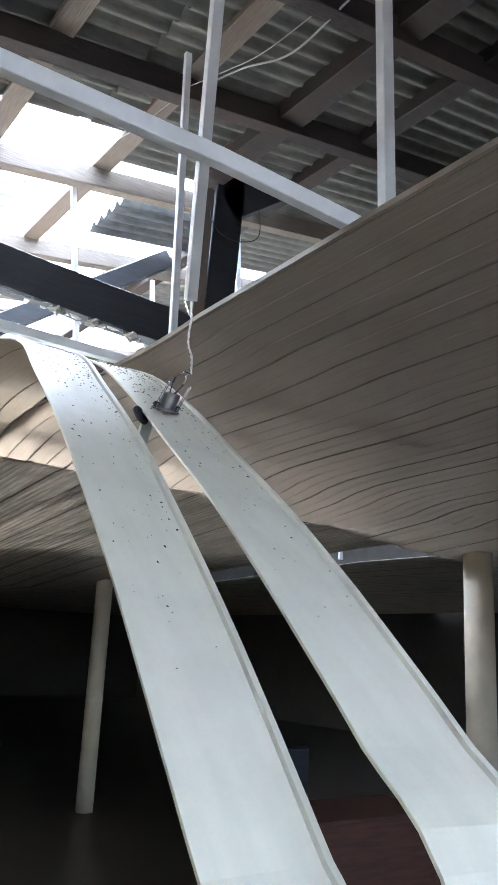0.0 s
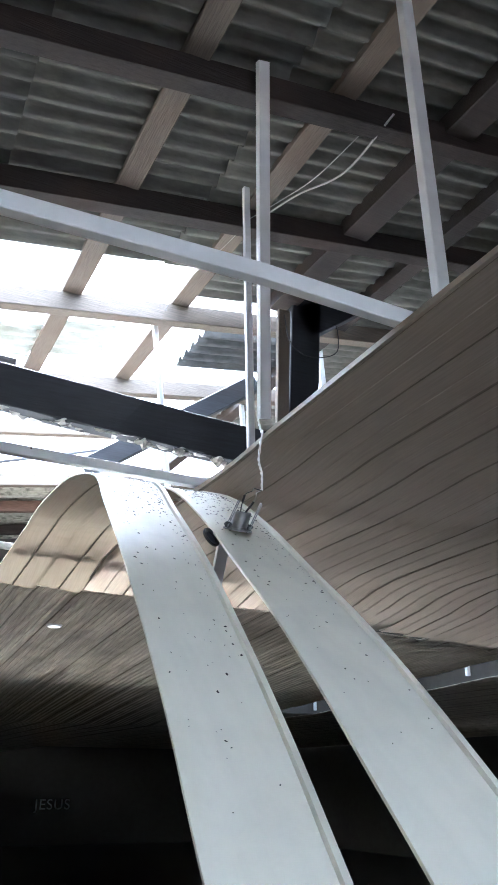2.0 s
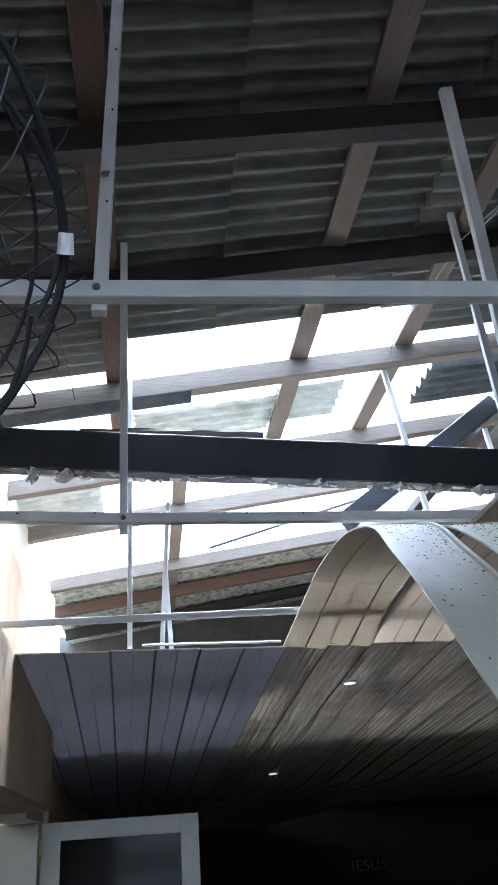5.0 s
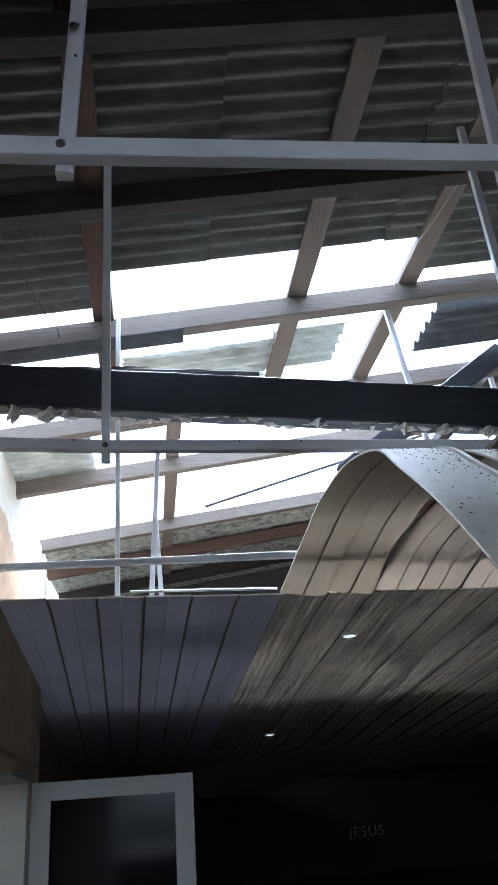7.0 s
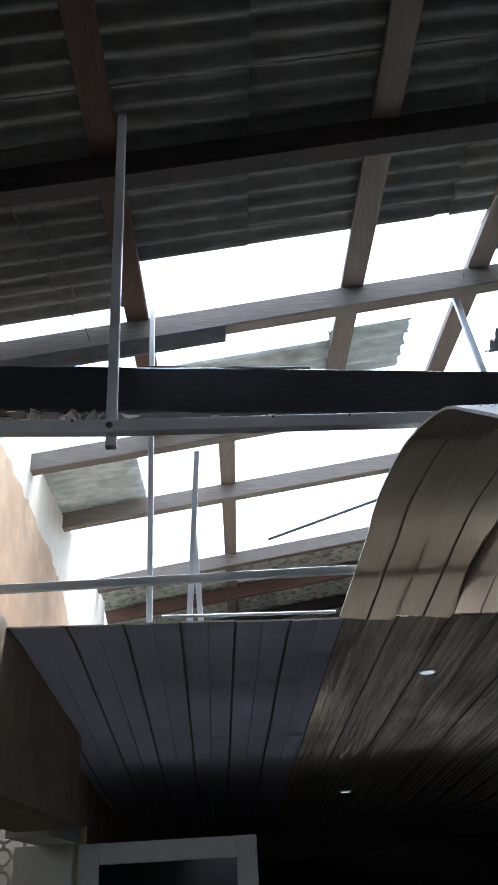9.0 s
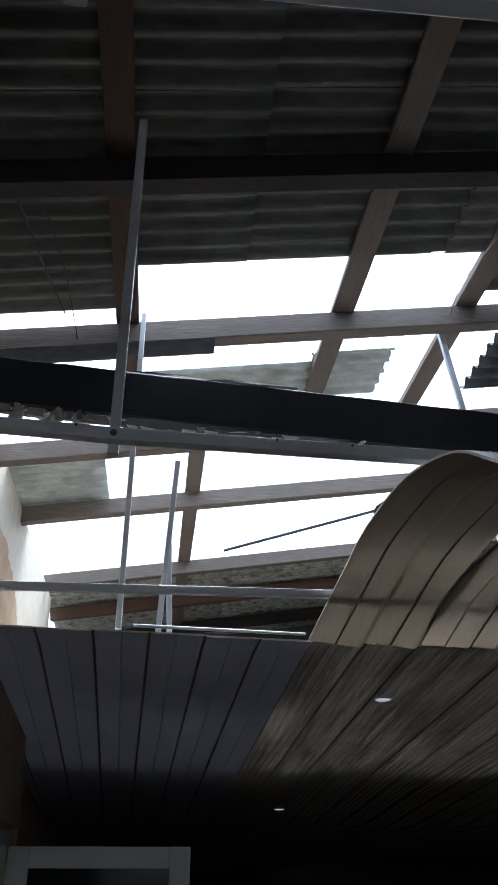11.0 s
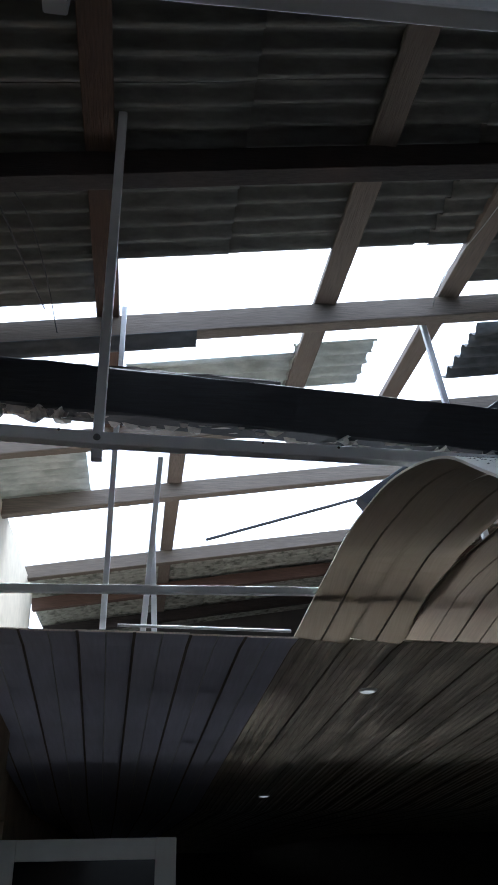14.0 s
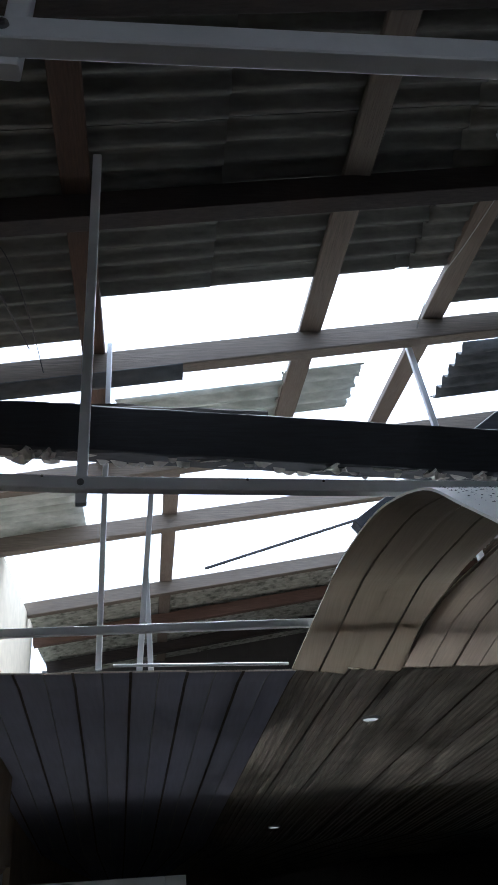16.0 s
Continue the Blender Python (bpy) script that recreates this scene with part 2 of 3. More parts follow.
# dark sheet added out of view, blocks sky light from below the horizon
tagged(obj("ground", box((-90, -90, -0.2), (90, 90, -0.125)), DIRT), "unseen dark sheet added outside to block light from below", "ground", kind="structure")
# left wall: thick lower part with an opening, thinner upper part above the ceiling
lw = thing("wall_left", "tan plastered side wall with a door opening", "wall", kind="structure")
part("lower_wall", box((-1.2, -4, 0), (WX, 3.4, 2.86)), PLASTER_TAN, lw)
part("lower_wall", box((-1.25, 7.6, 0), (WX - 0.15, 27, 2.86)), PLASTER_TAN, lw)
part("lintel", box((-1.2, 3.4, 2.13), (WX, 6.4, 2.86), 0.02), PLASTER_TAN, lw)
part("lintel", box((-1.25, 6.401, 2.22), (-0.95, 7.6, 2.86), 0.01), PLASTER_TAN, lw)
part("upper_wall", box((-1.45, -4, 2.86), (-1.2, 9.6, 4.60)), PLASTER, lw, "cream plaster with bare tan patches")


# ---------- ceilings ----------
def near_profile(y):
    """Height of the near ceiling along its panels."""
    ks = [(-4, 3.05), (1.6, 3.055), (2.6, 3.05), (3.2, 2.995), (3.6, 2.965), (4.1, 2.922), (4.65, 2.80), (9, 2.6)]
    for (y0, z0), (y1, z1) in zip(ks, ks[1:]):
        if y0 <= y <= y1:
            return z0 + (z1 - z0) * (y - y0) / (y1 - y0)
    return 3.05


def near_drift(y):
    """The planks lean sideways where they have sagged."""
    t = min(1, max(0, (y - 2.6) / 1.7))
    return -0.2 * t * t * (3 - 2 * t)


def add_panel(bm, x0, x1, ys, zf, mi=0, thick=0.009, groove=0.012, drift=-0.03, lip=0.004, ribs=1, skew=0.0, skew_end=0.0, back=4):
    """One grooved ceiling plank that runs along y: face, recessed joint at its side, back."""
    rows = []
    prof, kinds = [(x0 + groove, 0)], []
    w = x1 - x0 - groove
    for k in range(1, ribs + 1):
        xk = x0 + groove + w * k / (ribs + 1)
        hw, dip = (0.003, 0.003) if ribs == 1 else (0.013, 0.008)
        prof += [(xk - hw, 0), (xk, dip), (xk + hw, 0)]
        kinds += [mi, 3 if ribs == 1 else mi, 3 if ribs == 1 else mi]
    prof += [(x1 - 0.001, 0), (x1, thick), (x0, thick), (x0, lip), (x0 + groove, lip)]
    kinds += [mi, mi, back, mi, 2, 2]
    m = len(prof)
    for y in ys:
        z, dx = zf(y), drift(y) if callable(drift) else drift * (y - 4.5)
        rows.append([bm.verts.new((x + dx, y + (skew * (x - x0) if y == ys[0] else skew_end * (x - x0) if y == ys[-1] else 0), z + h)) for x, h in prof])
    for r, q in zip(rows, rows[1:]):
        for j in range(m):
            f = bm.faces.new((r[j], r[(j + 1) % m], q[(j + 1) % m], q[j]))
            f.material_index = kinds[j]
    bm.faces.new(rows[0][::-1])
    bm.faces.new(rows[-1])


PW = 0.25
FAR_EDGE = 4.5


def far_z(x, y):
    """Height of the far ceiling: it sinks away from its torn edge, less so towards the middle of the hall."""
    k = min(1.0, max(0.0, (5.4 - x) / 1.8))
    return 2.805 - 0.09 * (min(max(y, 4.75), 9.4) - 4.75) * k


bm = bmesh.new()
rnd = random.Random(3)
x = -1.05
i = 0
while x < 14:
    sag = rnd.uniform(-0.004, 0.004)
    y0 = FAR_EDGE + 0.06 * x + 0.02 if x < 3.3 else 4.76 + 0.24 * (x - 3.3) + (0.13 if x < 3.9 else 0.0)
    skew = 0.06 if x < 3.3 else 0.24
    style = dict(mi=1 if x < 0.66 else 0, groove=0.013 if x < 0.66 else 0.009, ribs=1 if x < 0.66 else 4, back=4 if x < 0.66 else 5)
    # a slanting gap where planks have come away
    ga, gb = 5.5 + (x - 5.95) / 0.19, 5.5 + (x - 5.2) / 0.19
    runs = [(y0, 27, skew, 0.0)]
    if x + PW > 5.2 and x < 7.1:
        runs = [(max(gb, y0), 27, 5.26, 0.0)]
        if ga > y0 + 0.2:
            runs.append((y0, ga, skew, 5.26))
    for ya, yb, sa, sb in runs:
        ys = [ya] + [y for y in (4.75, 5.5, 6.5, 8, 9.4, 14, 20) if ya + sa * PW + 0.1 < y < yb - 0.1] + [yb]
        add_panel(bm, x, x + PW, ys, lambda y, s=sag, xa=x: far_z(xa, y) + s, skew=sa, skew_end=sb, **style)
    x += PW
tagged(obj("ceiling_far", bm, [PVC_FAR, PVC_GREY, SEAM, WHITE, DUST_STREAK, DUST_LIT_RIB]), "glossy plastic plank ceiling, lavender grey and wood-grain beige", "ceiling", kind="structure")

bm = bmesh.new()
x = 1.40
ysn = [-4 + 0.5 * k for k in range(12)] + [2, 2.3, 2.6, 2.8, 3, 3.2, 3.4, 3.6, 3.8, 4, 4.2, 4.4]
while x < 9:
    end = 4.62 + max(0, x - 2.6) * 0.24
    ys = [y for y in ysn if y < end - 0.05] + [end]
    off = rnd.uniform(-0.003, 0.003)
    add_panel(bm, x, x + PW, ys, lambda y, s=off: near_profile(y) + s, drift=near_drift)
    x += PW
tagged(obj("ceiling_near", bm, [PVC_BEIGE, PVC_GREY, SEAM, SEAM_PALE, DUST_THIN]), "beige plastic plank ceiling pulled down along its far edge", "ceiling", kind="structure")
bm = bmesh.new()
add_box(bm, (9, -4, 3.0), (14, 6.3, 3.02))
tagged(obj("ceiling_rear", bm, PVC_GREY), "plastic plank ceiling over the rear of the hall", "ceiling", kind="structure")


# ---------- the two loose planks ----------
def loose_panel(keys, tilt_keys, label, wide=1.0):
    """A ceiling plank bent over the batten; keys: centre line from its far end to the floor."""
    n = 72
    line = curve(keys, n)
    prof = [(-0.131, 0), (-0.131, 0.0075), (0.104, 0.0075), (0.107, 0.003), (0.112, 0.003), (0.115, 0.013), (0.131, 0.013), (0.131, 0),
            (0.11, -0.002), (0.006, -0.002), (0.0, 0.002), (-0.006, -0.002), (-0.11, -0.002)]
    bm = bmesh.new()
    rows = []
    for i, p in enumerate(line):
        d = (line[min(i + 1, n)] - line[max(i - 1, 0)]).normalized()
        t = i / n * (len(tilt_keys) - 1)
        j = min(int(t), len(tilt_keys) - 2)
        a = radians(tilt_keys[j] + (tilt_keys[j + 1] - tilt_keys[j]) * (t - j))
        side = Vector((math.cos(a), 0, math.sin(a)))
        side = (side - d * side.dot(d)).normalized()
        nrm = side.cross(d)
        if nrm.z < 0 or (abs(nrm.z) < 0.3 and nrm.y > 0):
            nrm = -nrm
        rows.append([bm.verts.new(p + side * u * wide + nrm * v) for u, v in prof])
    m = len(prof)
    for r, q in zip(rows, rows[1:]):
        for j in range(m):
            f = bm.faces.new((r[j], r[(j + 1) % m], q[(j + 1) % m], q[j]))
            f.material_index = 2 if j in (9, 10) else 1 if j >= 7 else 0
    bm.faces.new(rows[0][::-1])
    bm.faces.new(rows[-1])
    o = obj("ceiling_panel", bm, [PVC_TOP, PVC_WARM, SEAM], smooth=False)
    return tagged(o, label, "ceiling panel", "loose ceiling panels")


STRIP_A = [(0.800, 4.56, 2.795), (0.883, 4.10, 2.981), (0.878, 3.85, 2.993), (0.878, 3.60, 2.990), (0.904, 3.26, 2.986), (0.916, 2.88, 2.875), (0.863, 2.50, 2.644), (0.816, 2.10, 2.370), (0.793, 1.80, 2.113), (0.771, 1.55, 1.888), (0.744, 1.33, 1.688), (0.734, 1.12, 1.459), (0.744, 0.97, 1.257), (0.775, 0.88, 0.600), (0.775, 0.86, 0.010)]
STRIP_B = [(1.057, 4.56, 2.797), (1.140, 4.10, 2.983), (1.135, 3.85, 2.995), (1.135, 3.60, 2.992), (1.166, 3.26, 2.988), (1.222, 2.88, 2.866), (1.209, 2.50, 2.643), (1.164, 2.10, 2.378), (1.122, 1.78, 2.171), (1.077, 1.50, 1.977), (1.040, 1.27, 1.805), (1.018, 1.07, 1.638), (1.004, 0.85, 1.420), (1.005, 0.68, 0.800), (1.005, 0.64, 0.010)]
loose_panel(STRIP_A, [0, 0, 0, 0], "white plastic ceiling plank bent over a batten, hanging down", 0.977)
loose_panel(STRIP_B, [0, 0, 0, 0], "white plastic ceiling plank hanging down beside another, dirt on it")


# ---------- metal ceiling grid ----------
def batten(keys, w, h, label):
    o = thing("ceiling_batten", label, "metal batten", "ceiling battens")
    bm = bmesh.new()
    k = 0.003
    ring = [(-w / 2 + k, -h / 2), (w / 2 - k, -h / 2), (w / 2, -h / 2 + k), (w / 2, h / 2 - k), (w / 2 - k, h / 2), (-w / 2 + k, h / 2), (-w / 2, h / 2 - k), (-w / 2, -h / 2 + k)]
    rows = [[bm.verts.new((p.x, p.y + u, p.z + v)) for u, v in ring] for p in [Vector(k) for k in keys]]
    for r, q in zip(rows, rows[1:]):
        for j in range(8):
            bm.faces.new((r[j], r[(j + 1) % 8], q[(j + 1) % 8], q[j]))
    bm.faces.new(rows[0][::-1])
    bm.faces.new(rows[-1])
    part("tube", bm, STEEL, o)
    return o


def bolt(parent, at, face=(0, -1, 0), r=0.012):
    bm = bmesh.new()
    q = Vector(face).to_track_quat("Z", "Y").to_matrix().to_4x4()
    bmesh.ops.create_cone(bm, cap_ends=True, segments=12, radius1=r, radius2=r * 0.9, depth=0.006, matrix=Matrix.Translation(at) @ q)
    bmesh.ops.create_cone(bm, cap_ends=True, segments=6, radius1=r * 0.55, radius2=r * 0.5, depth=0.014, matrix=Matrix.Translation(at) @ q)
    return part("bolt", bm, ZINC, parent, "zinc bolt head")


b1 = batten([(-1.2, 1.77, 3.145), (-0.2, 1.77, 3.148), (0.95, 1.75, 3.145), (1.46, 1.72, 3.10), (8.9, 1.7, 3.09)], 0.04, 0.055, "white steel tube batten hanging over the opened ceiling")
bolt(b1, (-0.2, 1.748, 3.15))
b2 = batten([(-1.2, 3.25, 3.13), (-0.18, 3.25, 3.085), (0.76, 3.25, 3.068), (1.5, 3.25, 3.055), (8.9, 3.25, 3.06)], 0.04, 0.045, "white steel tube batten under the bent planks")
bolt(b2, (-0.18, 3.228, 3.085))
b3 = batten([(-1.2, 4.3, 2.924), (0.66, 4.3, 2.94), (2.0, 4.3, 2.948), (7.0, 4.3, 2.952)], 0.03, 0.035, "white steel tube batten beside the ceiling edge")
b4 = batten([(-0.12, 4.5, 2.835), (0.66, 4.54, 2.83)], 0.02, 0.011, "thin white edge profile along the torn ceiling")

for by in (5.42, 6.56, 7.75):
    batten([(-1.2, by, far_z(0, by) + 0.03), (2.6, by + 0.1, far_z(0, by + 0.1) + 0.03)], 0.035, 0.035, "white steel tube batten lying over the far ceiling planks")


def hanger(a, b, w=0.035, h=0.035, label="white steel tube hanger under the roof", holes=()):
    o = thing("ceiling_hanger", label, "metal hanger", "ceiling hangers")
    part("tube", beam(a, b, w, h, bevel=0.003, up=(0, 1, 0)), STEEL, o)
    return o


h = hanger((-0.195, 1.80, 3.10), (-0.15, 1.86, 4.62), 0.04, 0.03)
bolt(h, (-0.185, 1.79, 3.6))
hanger((-0.18, 3.28, 3.03), (-0.18, 3.28, 4.62), 0.035, 0.03)
hanger((1.585, 1.72, 3.09), (1.54, 1.72, 4.9), 0.05, 0.04, "wide white steel hanger beside the ceiling edge")
hanger((1.56, 2.95, 3.30), (1.27, 2.375, 4.76), 0.055, 0.035, "wide white steel hanger cut off above the ceiling")
hanger((1.62, 3.2, 3.08), (1.58, 3.2, 4.80), 0.035, 0.03)
hanger((-0.19, 4.62, 2.85), (-0.185, 4.62, 4.66), 0.028, 0.025)
hanger((-0.01, 4.66, 2.83), (0.045, 4.66, 3.75), 0.028, 0.022)
hanger((0.045, 4.68, 2.83), (0.02, 4.68, 3.35), 0.026, 0.022)
hanger((1.86, 4.83, 3.0), (1.62, 4.83, 4.90), 0.035, 0.03, "white steel tube hanger leaning behind the truss beam")
hanger((2.95, 6.0, 4.0), (2.87, 6.0, 4.95), 0.04, 0.03)
hanger((3.30, 5.15, 3.9), (3.19, 5.15, 5.26), 0.05, 0.03)
hanger((5.95, 6.9, 2.83), (5.95, 6.9, 5.5), 0.05, 0.03)
hanger((6.75, 11.5, 2.83), (6.75, 11.5, 5.7), 0.05, 0.03)

# ---------- roof timbers ----------
def purlin(x, y0, y1, w=0.13, h=0.05, drop=0.035, dark=False, slip=0.0, mat=WOOD, label="pale sawn timber purlin under the roof sheets"):
    o = thing("purlin", label, "timber", "purlins")
    a = (x, y0, roof_z(x, y0) - drop)
    b = (x + slip, y1, roof_z(x + slip, y1) - drop)
    part("timber", beam(a, b, w, h, bevel=0.005, rough=0.002, steps=10, seed=int(x * 100) + 7), WOOD_DARK if dark else mat, o)
    return o


purlin(-0.28, -4, 6.2, mat=WOOD_BROWN, label="brown sawn timber purlin under the roof sheets")
for px, y0, y1 in ((0.99, -4, 6.2), (1.77, -4, 6.4), (0.21, 5.9, 13), (4.3, -4, 13), (5.6, -4, 13), (6.9, -4, 13)):
    purlin(px, y0, y1)
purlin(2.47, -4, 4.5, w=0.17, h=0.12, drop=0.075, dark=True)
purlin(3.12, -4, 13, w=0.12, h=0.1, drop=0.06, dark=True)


def rafter(y, x0, x1, w=0.095, h=0.14, drop=0.125, mat=WOOD_X, label="sawn timber rafter across the roof"):
    o = thing("rafter", label, "timber", "rafters")
    part("timber", beam((x0, y, roof_z(x0, y) - drop), (x1, y, roof_z(x1, y) - drop), w, h, bevel=0.005, rough=0.002, steps=10, seed=int(y * 10)), mat, o)
    return o


# dark rafters before the opening, paler under it, red-brown and dark beyond
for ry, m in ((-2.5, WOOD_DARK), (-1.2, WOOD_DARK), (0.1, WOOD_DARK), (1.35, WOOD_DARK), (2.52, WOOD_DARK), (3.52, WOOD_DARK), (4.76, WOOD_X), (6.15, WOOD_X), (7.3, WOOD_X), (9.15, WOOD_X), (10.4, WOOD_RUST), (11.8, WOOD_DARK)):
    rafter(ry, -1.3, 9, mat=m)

# truss in the middle of the attic
chord = thing("truss_chord", "black painted truss beam with torn paper along its underside", "roof beam")
part("beam", beam((-1.2, 4.46, 4.045), (2.75, 4.4, 3.76), 0.12, 0.265, bevel=0.008, rough=0.004, steps=24, seed=5), BLACK, chord)
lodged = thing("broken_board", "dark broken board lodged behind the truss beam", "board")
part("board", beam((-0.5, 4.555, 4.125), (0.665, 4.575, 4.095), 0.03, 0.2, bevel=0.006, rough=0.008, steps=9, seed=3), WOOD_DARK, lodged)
king = thing("truss_post", "black truss post standing on the chord", "roof beam")
part("post", beam((2.56, 4.42, 3.66), (2.63, 4.42, 5.1), 0.23, 0.12, bevel=0.006, up=(0, 1, 0)), BLACK, king)
part("batten", beam((2.40, 4.36, 3.75), (2.43, 4.36, 4.9), 0.09, 0.04, bevel=0.004, up=(0, 1, 0)), WOOD, king, "pale timber batten nailed on")
brace = thing("truss_brace", "black diagonal truss brace", "roof beam")
part("beam", beam((1.5, 6.0, 4.1), (3.0, 6.0, 5.2), 0.12, 0.16, bevel=0.006), BLACK, brace)
brace = thing("truss_brace", "dark diagonal truss brace beside the post", "roof beam")
part("beam", beam((2.6, 4.42, 4.85), (3.2, 4.42, 5.3), 0.12, 0.24, bevel=0.006), BLACK, brace)

# ---------- roof sheets ----------
PITCH, WAVE = 0.122, 0.029


def sheet(x0, x1, y0, waves, lift=0.0, mat=CEMENT, tilt=0.0, ragged=0.0, label="weathered grey corrugated fibre-cement roof sheet", seed=0, pitch=PITCH, wave=WAVE):
    """A corrugated sheet with its waves along x."""
    rnd = random.Random(seed)
    bm = bmesh.new()
    n = waves * 8
    cols = 7
    top, bot = [], []
    jag = [rnd.uniform(0, ragged) for _ in range(n + 1)]
    jag0 = [rnd.uniform(0, ragged) for _ in range(n + 1)]
    for i in range(n + 1):
        y = y0 + i * pitch / 8
        ra, rb = [], []
        for j in range(cols):
            u = j / (cols - 1)
            x = (x0 + jag0[i]) * (1 - u) + (x1 - jag[i]) * u
            z = roof_z(x, y) + 0.002 + lift + wave * math.cos(2 * math.pi * (y - 0.03) / pitch) + tilt * (x - x0)
            ra.append(bm.verts.new((x, y, z)))
            rb.append(bm.verts.new((x, y, z + 0.006)))
        bot.append(ra)
        top.append(rb)
    for i in range(n):
        for j in range(cols - 1):
            bm.faces.new((bot[i][j], bot[i + 1][j], bot[i + 1][j + 1], bot[i][j + 1]))
            bm.faces.new((top[i][j], top[i][j + 1], top[i + 1][j + 1], top[i + 1][j]))
    for j in range(cols - 1):
        bm.faces.new((bot[0][j], bot[0][j + 1], top[0][j + 1], top[0][j]))
        bm.faces.new((bot[n][j], top[n][j], top[n][j + 1], bot[n][j + 1]))
    for i in range(n):
        bm.faces.new((bot[i][0], top[i][0], top[i + 1][0], bot[i + 1][0]))
        bm.faces.new((bot[i][-1], bot[i + 1][-1], top[i + 1][-1], top[i][-1]))
    return tagged(obj("roof_sheet", bm, mat, smooth=True), label, "roof sheet", "roof sheets")


s = 0
W8 = 8 * PITCH
# whole field in front of the hole
XS = [(-1.35, 0.36), (0.30, 1.55), (1.48, 3.3), (3.2, 5.0), (4.9, 6.8), (6.7, 9.1)]
for row in range(9):
    y0 = 4.27 - W8 * (row + 1)
    for c, (xa, xb) in enumerate(XS):
        s += 1
        sheet(xa, xb, y0 - PITCH, 9, lift=0.008 * (row % 2) + 0.016 * (c % 2), seed=s)
# left of the hole and right of it
sheet(-1.35, -0.31, 4.15, 4, seed=71)
sheet(0.30, 1.40, 4.148, 1, lift=0.006, seed=72)
sheet(1.80, 3.3, 4.15, 4, seed=73)
sheet(3.2, 5.0, 4.15, 15, seed=74)
sheet(4.9, 6.8, 4.15, 24, seed=75)
sheet(6.7, 9.1, 4.15, 24, seed=76)
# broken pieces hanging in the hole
sheet(-1.3, 0.23, 4.70, 1, lift=-0.235, mat=CEMENT_UNLIT, ragged=0.01, label="broken strip of roof sheet lying on the rafter, coloured dark as unlit", seed=81, pitch=0.146, wave=0.03)
sheet(-0.2, 0.93, 5.33, 4, mat=CEMENT_PALE, ragged=0.03, label="pale broken strip of roof sheet in the opening", seed=82, pitch=0.146, wave=0.03)
sheet(0.9, 1.47, 5.2, 4, mat=CEMENT_PALE, ragged=0.02, label="small pale broken roof sheet in the opening", seed=83, pitch=0.146, wave=0.03)
sheet(2.15, 3.16, 5.15, 5, lift=-0.01, mat=CEMENT_UNLIT, ragged=0.004, label="broken corner of a roof sheet, coloured dark as unlit", seed=84, pitch=0.146, wave=0.03)
# beyond the truss
sheet(-1.35, -0.5, 6.45, 10, mat=CEMENT_PALE, seed=91)
for c, (xa, xb) in enumerate([(-1.35, 0.8), (0.7, 2.6), (2.5, 4.4), (4.3, 6.4), (6.3, 9.1)]):
    sheet(xa, xb, 9.5, 29, lift=0.006 * (c % 2), mat=CEMENT_MOSS, label="mossy spotted pale corrugated roof sheet", seed=100 + c)
sheet(2.7, 4.4, 6.6, 7, seed=110)
sheet(4.3, 6.4, 7.0, 21, seed=111)
sheet(6.3, 9.1, 7.0, 21, seed=112)
# plain slabs added out of view against daylight leaking into the hall
tagged(obj("daylight_cover_far", box((-1.5, 13.1, 4.7), (15, 27.4, 4.8)), ROOM), "unseen slab added to shut daylight out of the far hall", "roof", kind="structure")
tagged(obj("daylight_cover_right", box((9.2, -4, 5.8), (15, 13.1, 5.9)), ROOM), "unseen slab added to shut daylight out beside the roof sheets", "roof", kind="structure")
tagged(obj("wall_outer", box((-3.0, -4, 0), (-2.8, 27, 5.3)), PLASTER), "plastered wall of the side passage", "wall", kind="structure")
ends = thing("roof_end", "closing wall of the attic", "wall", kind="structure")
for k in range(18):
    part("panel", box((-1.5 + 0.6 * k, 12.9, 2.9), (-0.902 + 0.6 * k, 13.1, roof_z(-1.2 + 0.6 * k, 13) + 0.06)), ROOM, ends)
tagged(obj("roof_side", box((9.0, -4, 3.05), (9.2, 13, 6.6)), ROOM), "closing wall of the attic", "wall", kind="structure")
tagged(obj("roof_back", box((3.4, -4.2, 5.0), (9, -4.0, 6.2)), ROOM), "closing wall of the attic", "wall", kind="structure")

# boards added out of view so daylight on the far ceiling fades
bm = bmesh.new()
for k in range(29):
    add_box(bm, (-1.19, 7.35 + 0.19 * k, 3.34), (4.6, 7.535 + 0.19 * k, 3.363))
tagged(obj("attic_boarding", bm, WOOD_X), "unseen boards added to keep daylight off the far ceiling", "boarding", kind="structure")

# ---------- columns, door, far things ----------
def column(x, y, r, top):
    o = thing("column", "round cream painted concrete column", "column", "columns")
    bm = bmesh.new()
    bmesh.ops.create_cone(bm, cap_ends=True, segments=32, radius1=r, radius2=r, depth=top, matrix=Matrix.Translation((x, y, top / 2)))
    part("shaft", bm, COLUMN, o, smooth=True)
    return o


column(6.17, 5.15, 0.14, 2.80)
column(3.95, 8.75, 0.095, 2.5)

door = thing("door", "open white framed glazed door", "door")
DY, DX0, DX1, DT = 7.45, -0.98, 0.30, 2.10
part("stile", box((DX0, DY, 0.02), (DX0 + 0.15, DY + 0.045, DT), 0.004), DOOR_WHITE, door)
part("stile", box((DX1 - 0.15, DY, 0.02), (DX1, DY + 0.045, DT), 0.004), DOOR_WHITE, door)
part("rail", box((DX0 + 0.15, DY + 0.001, DT - 0.14), (DX1 - 0.15, DY + 0.044, DT - 0.001), 0.004), DOOR_WHITE, door)
part("rail", box((DX0 + 0.15, DY + 0.001, 0.021), (DX1 - 0.15, DY + 0.044, 0.25), 0.004), DOOR_WHITE, door)
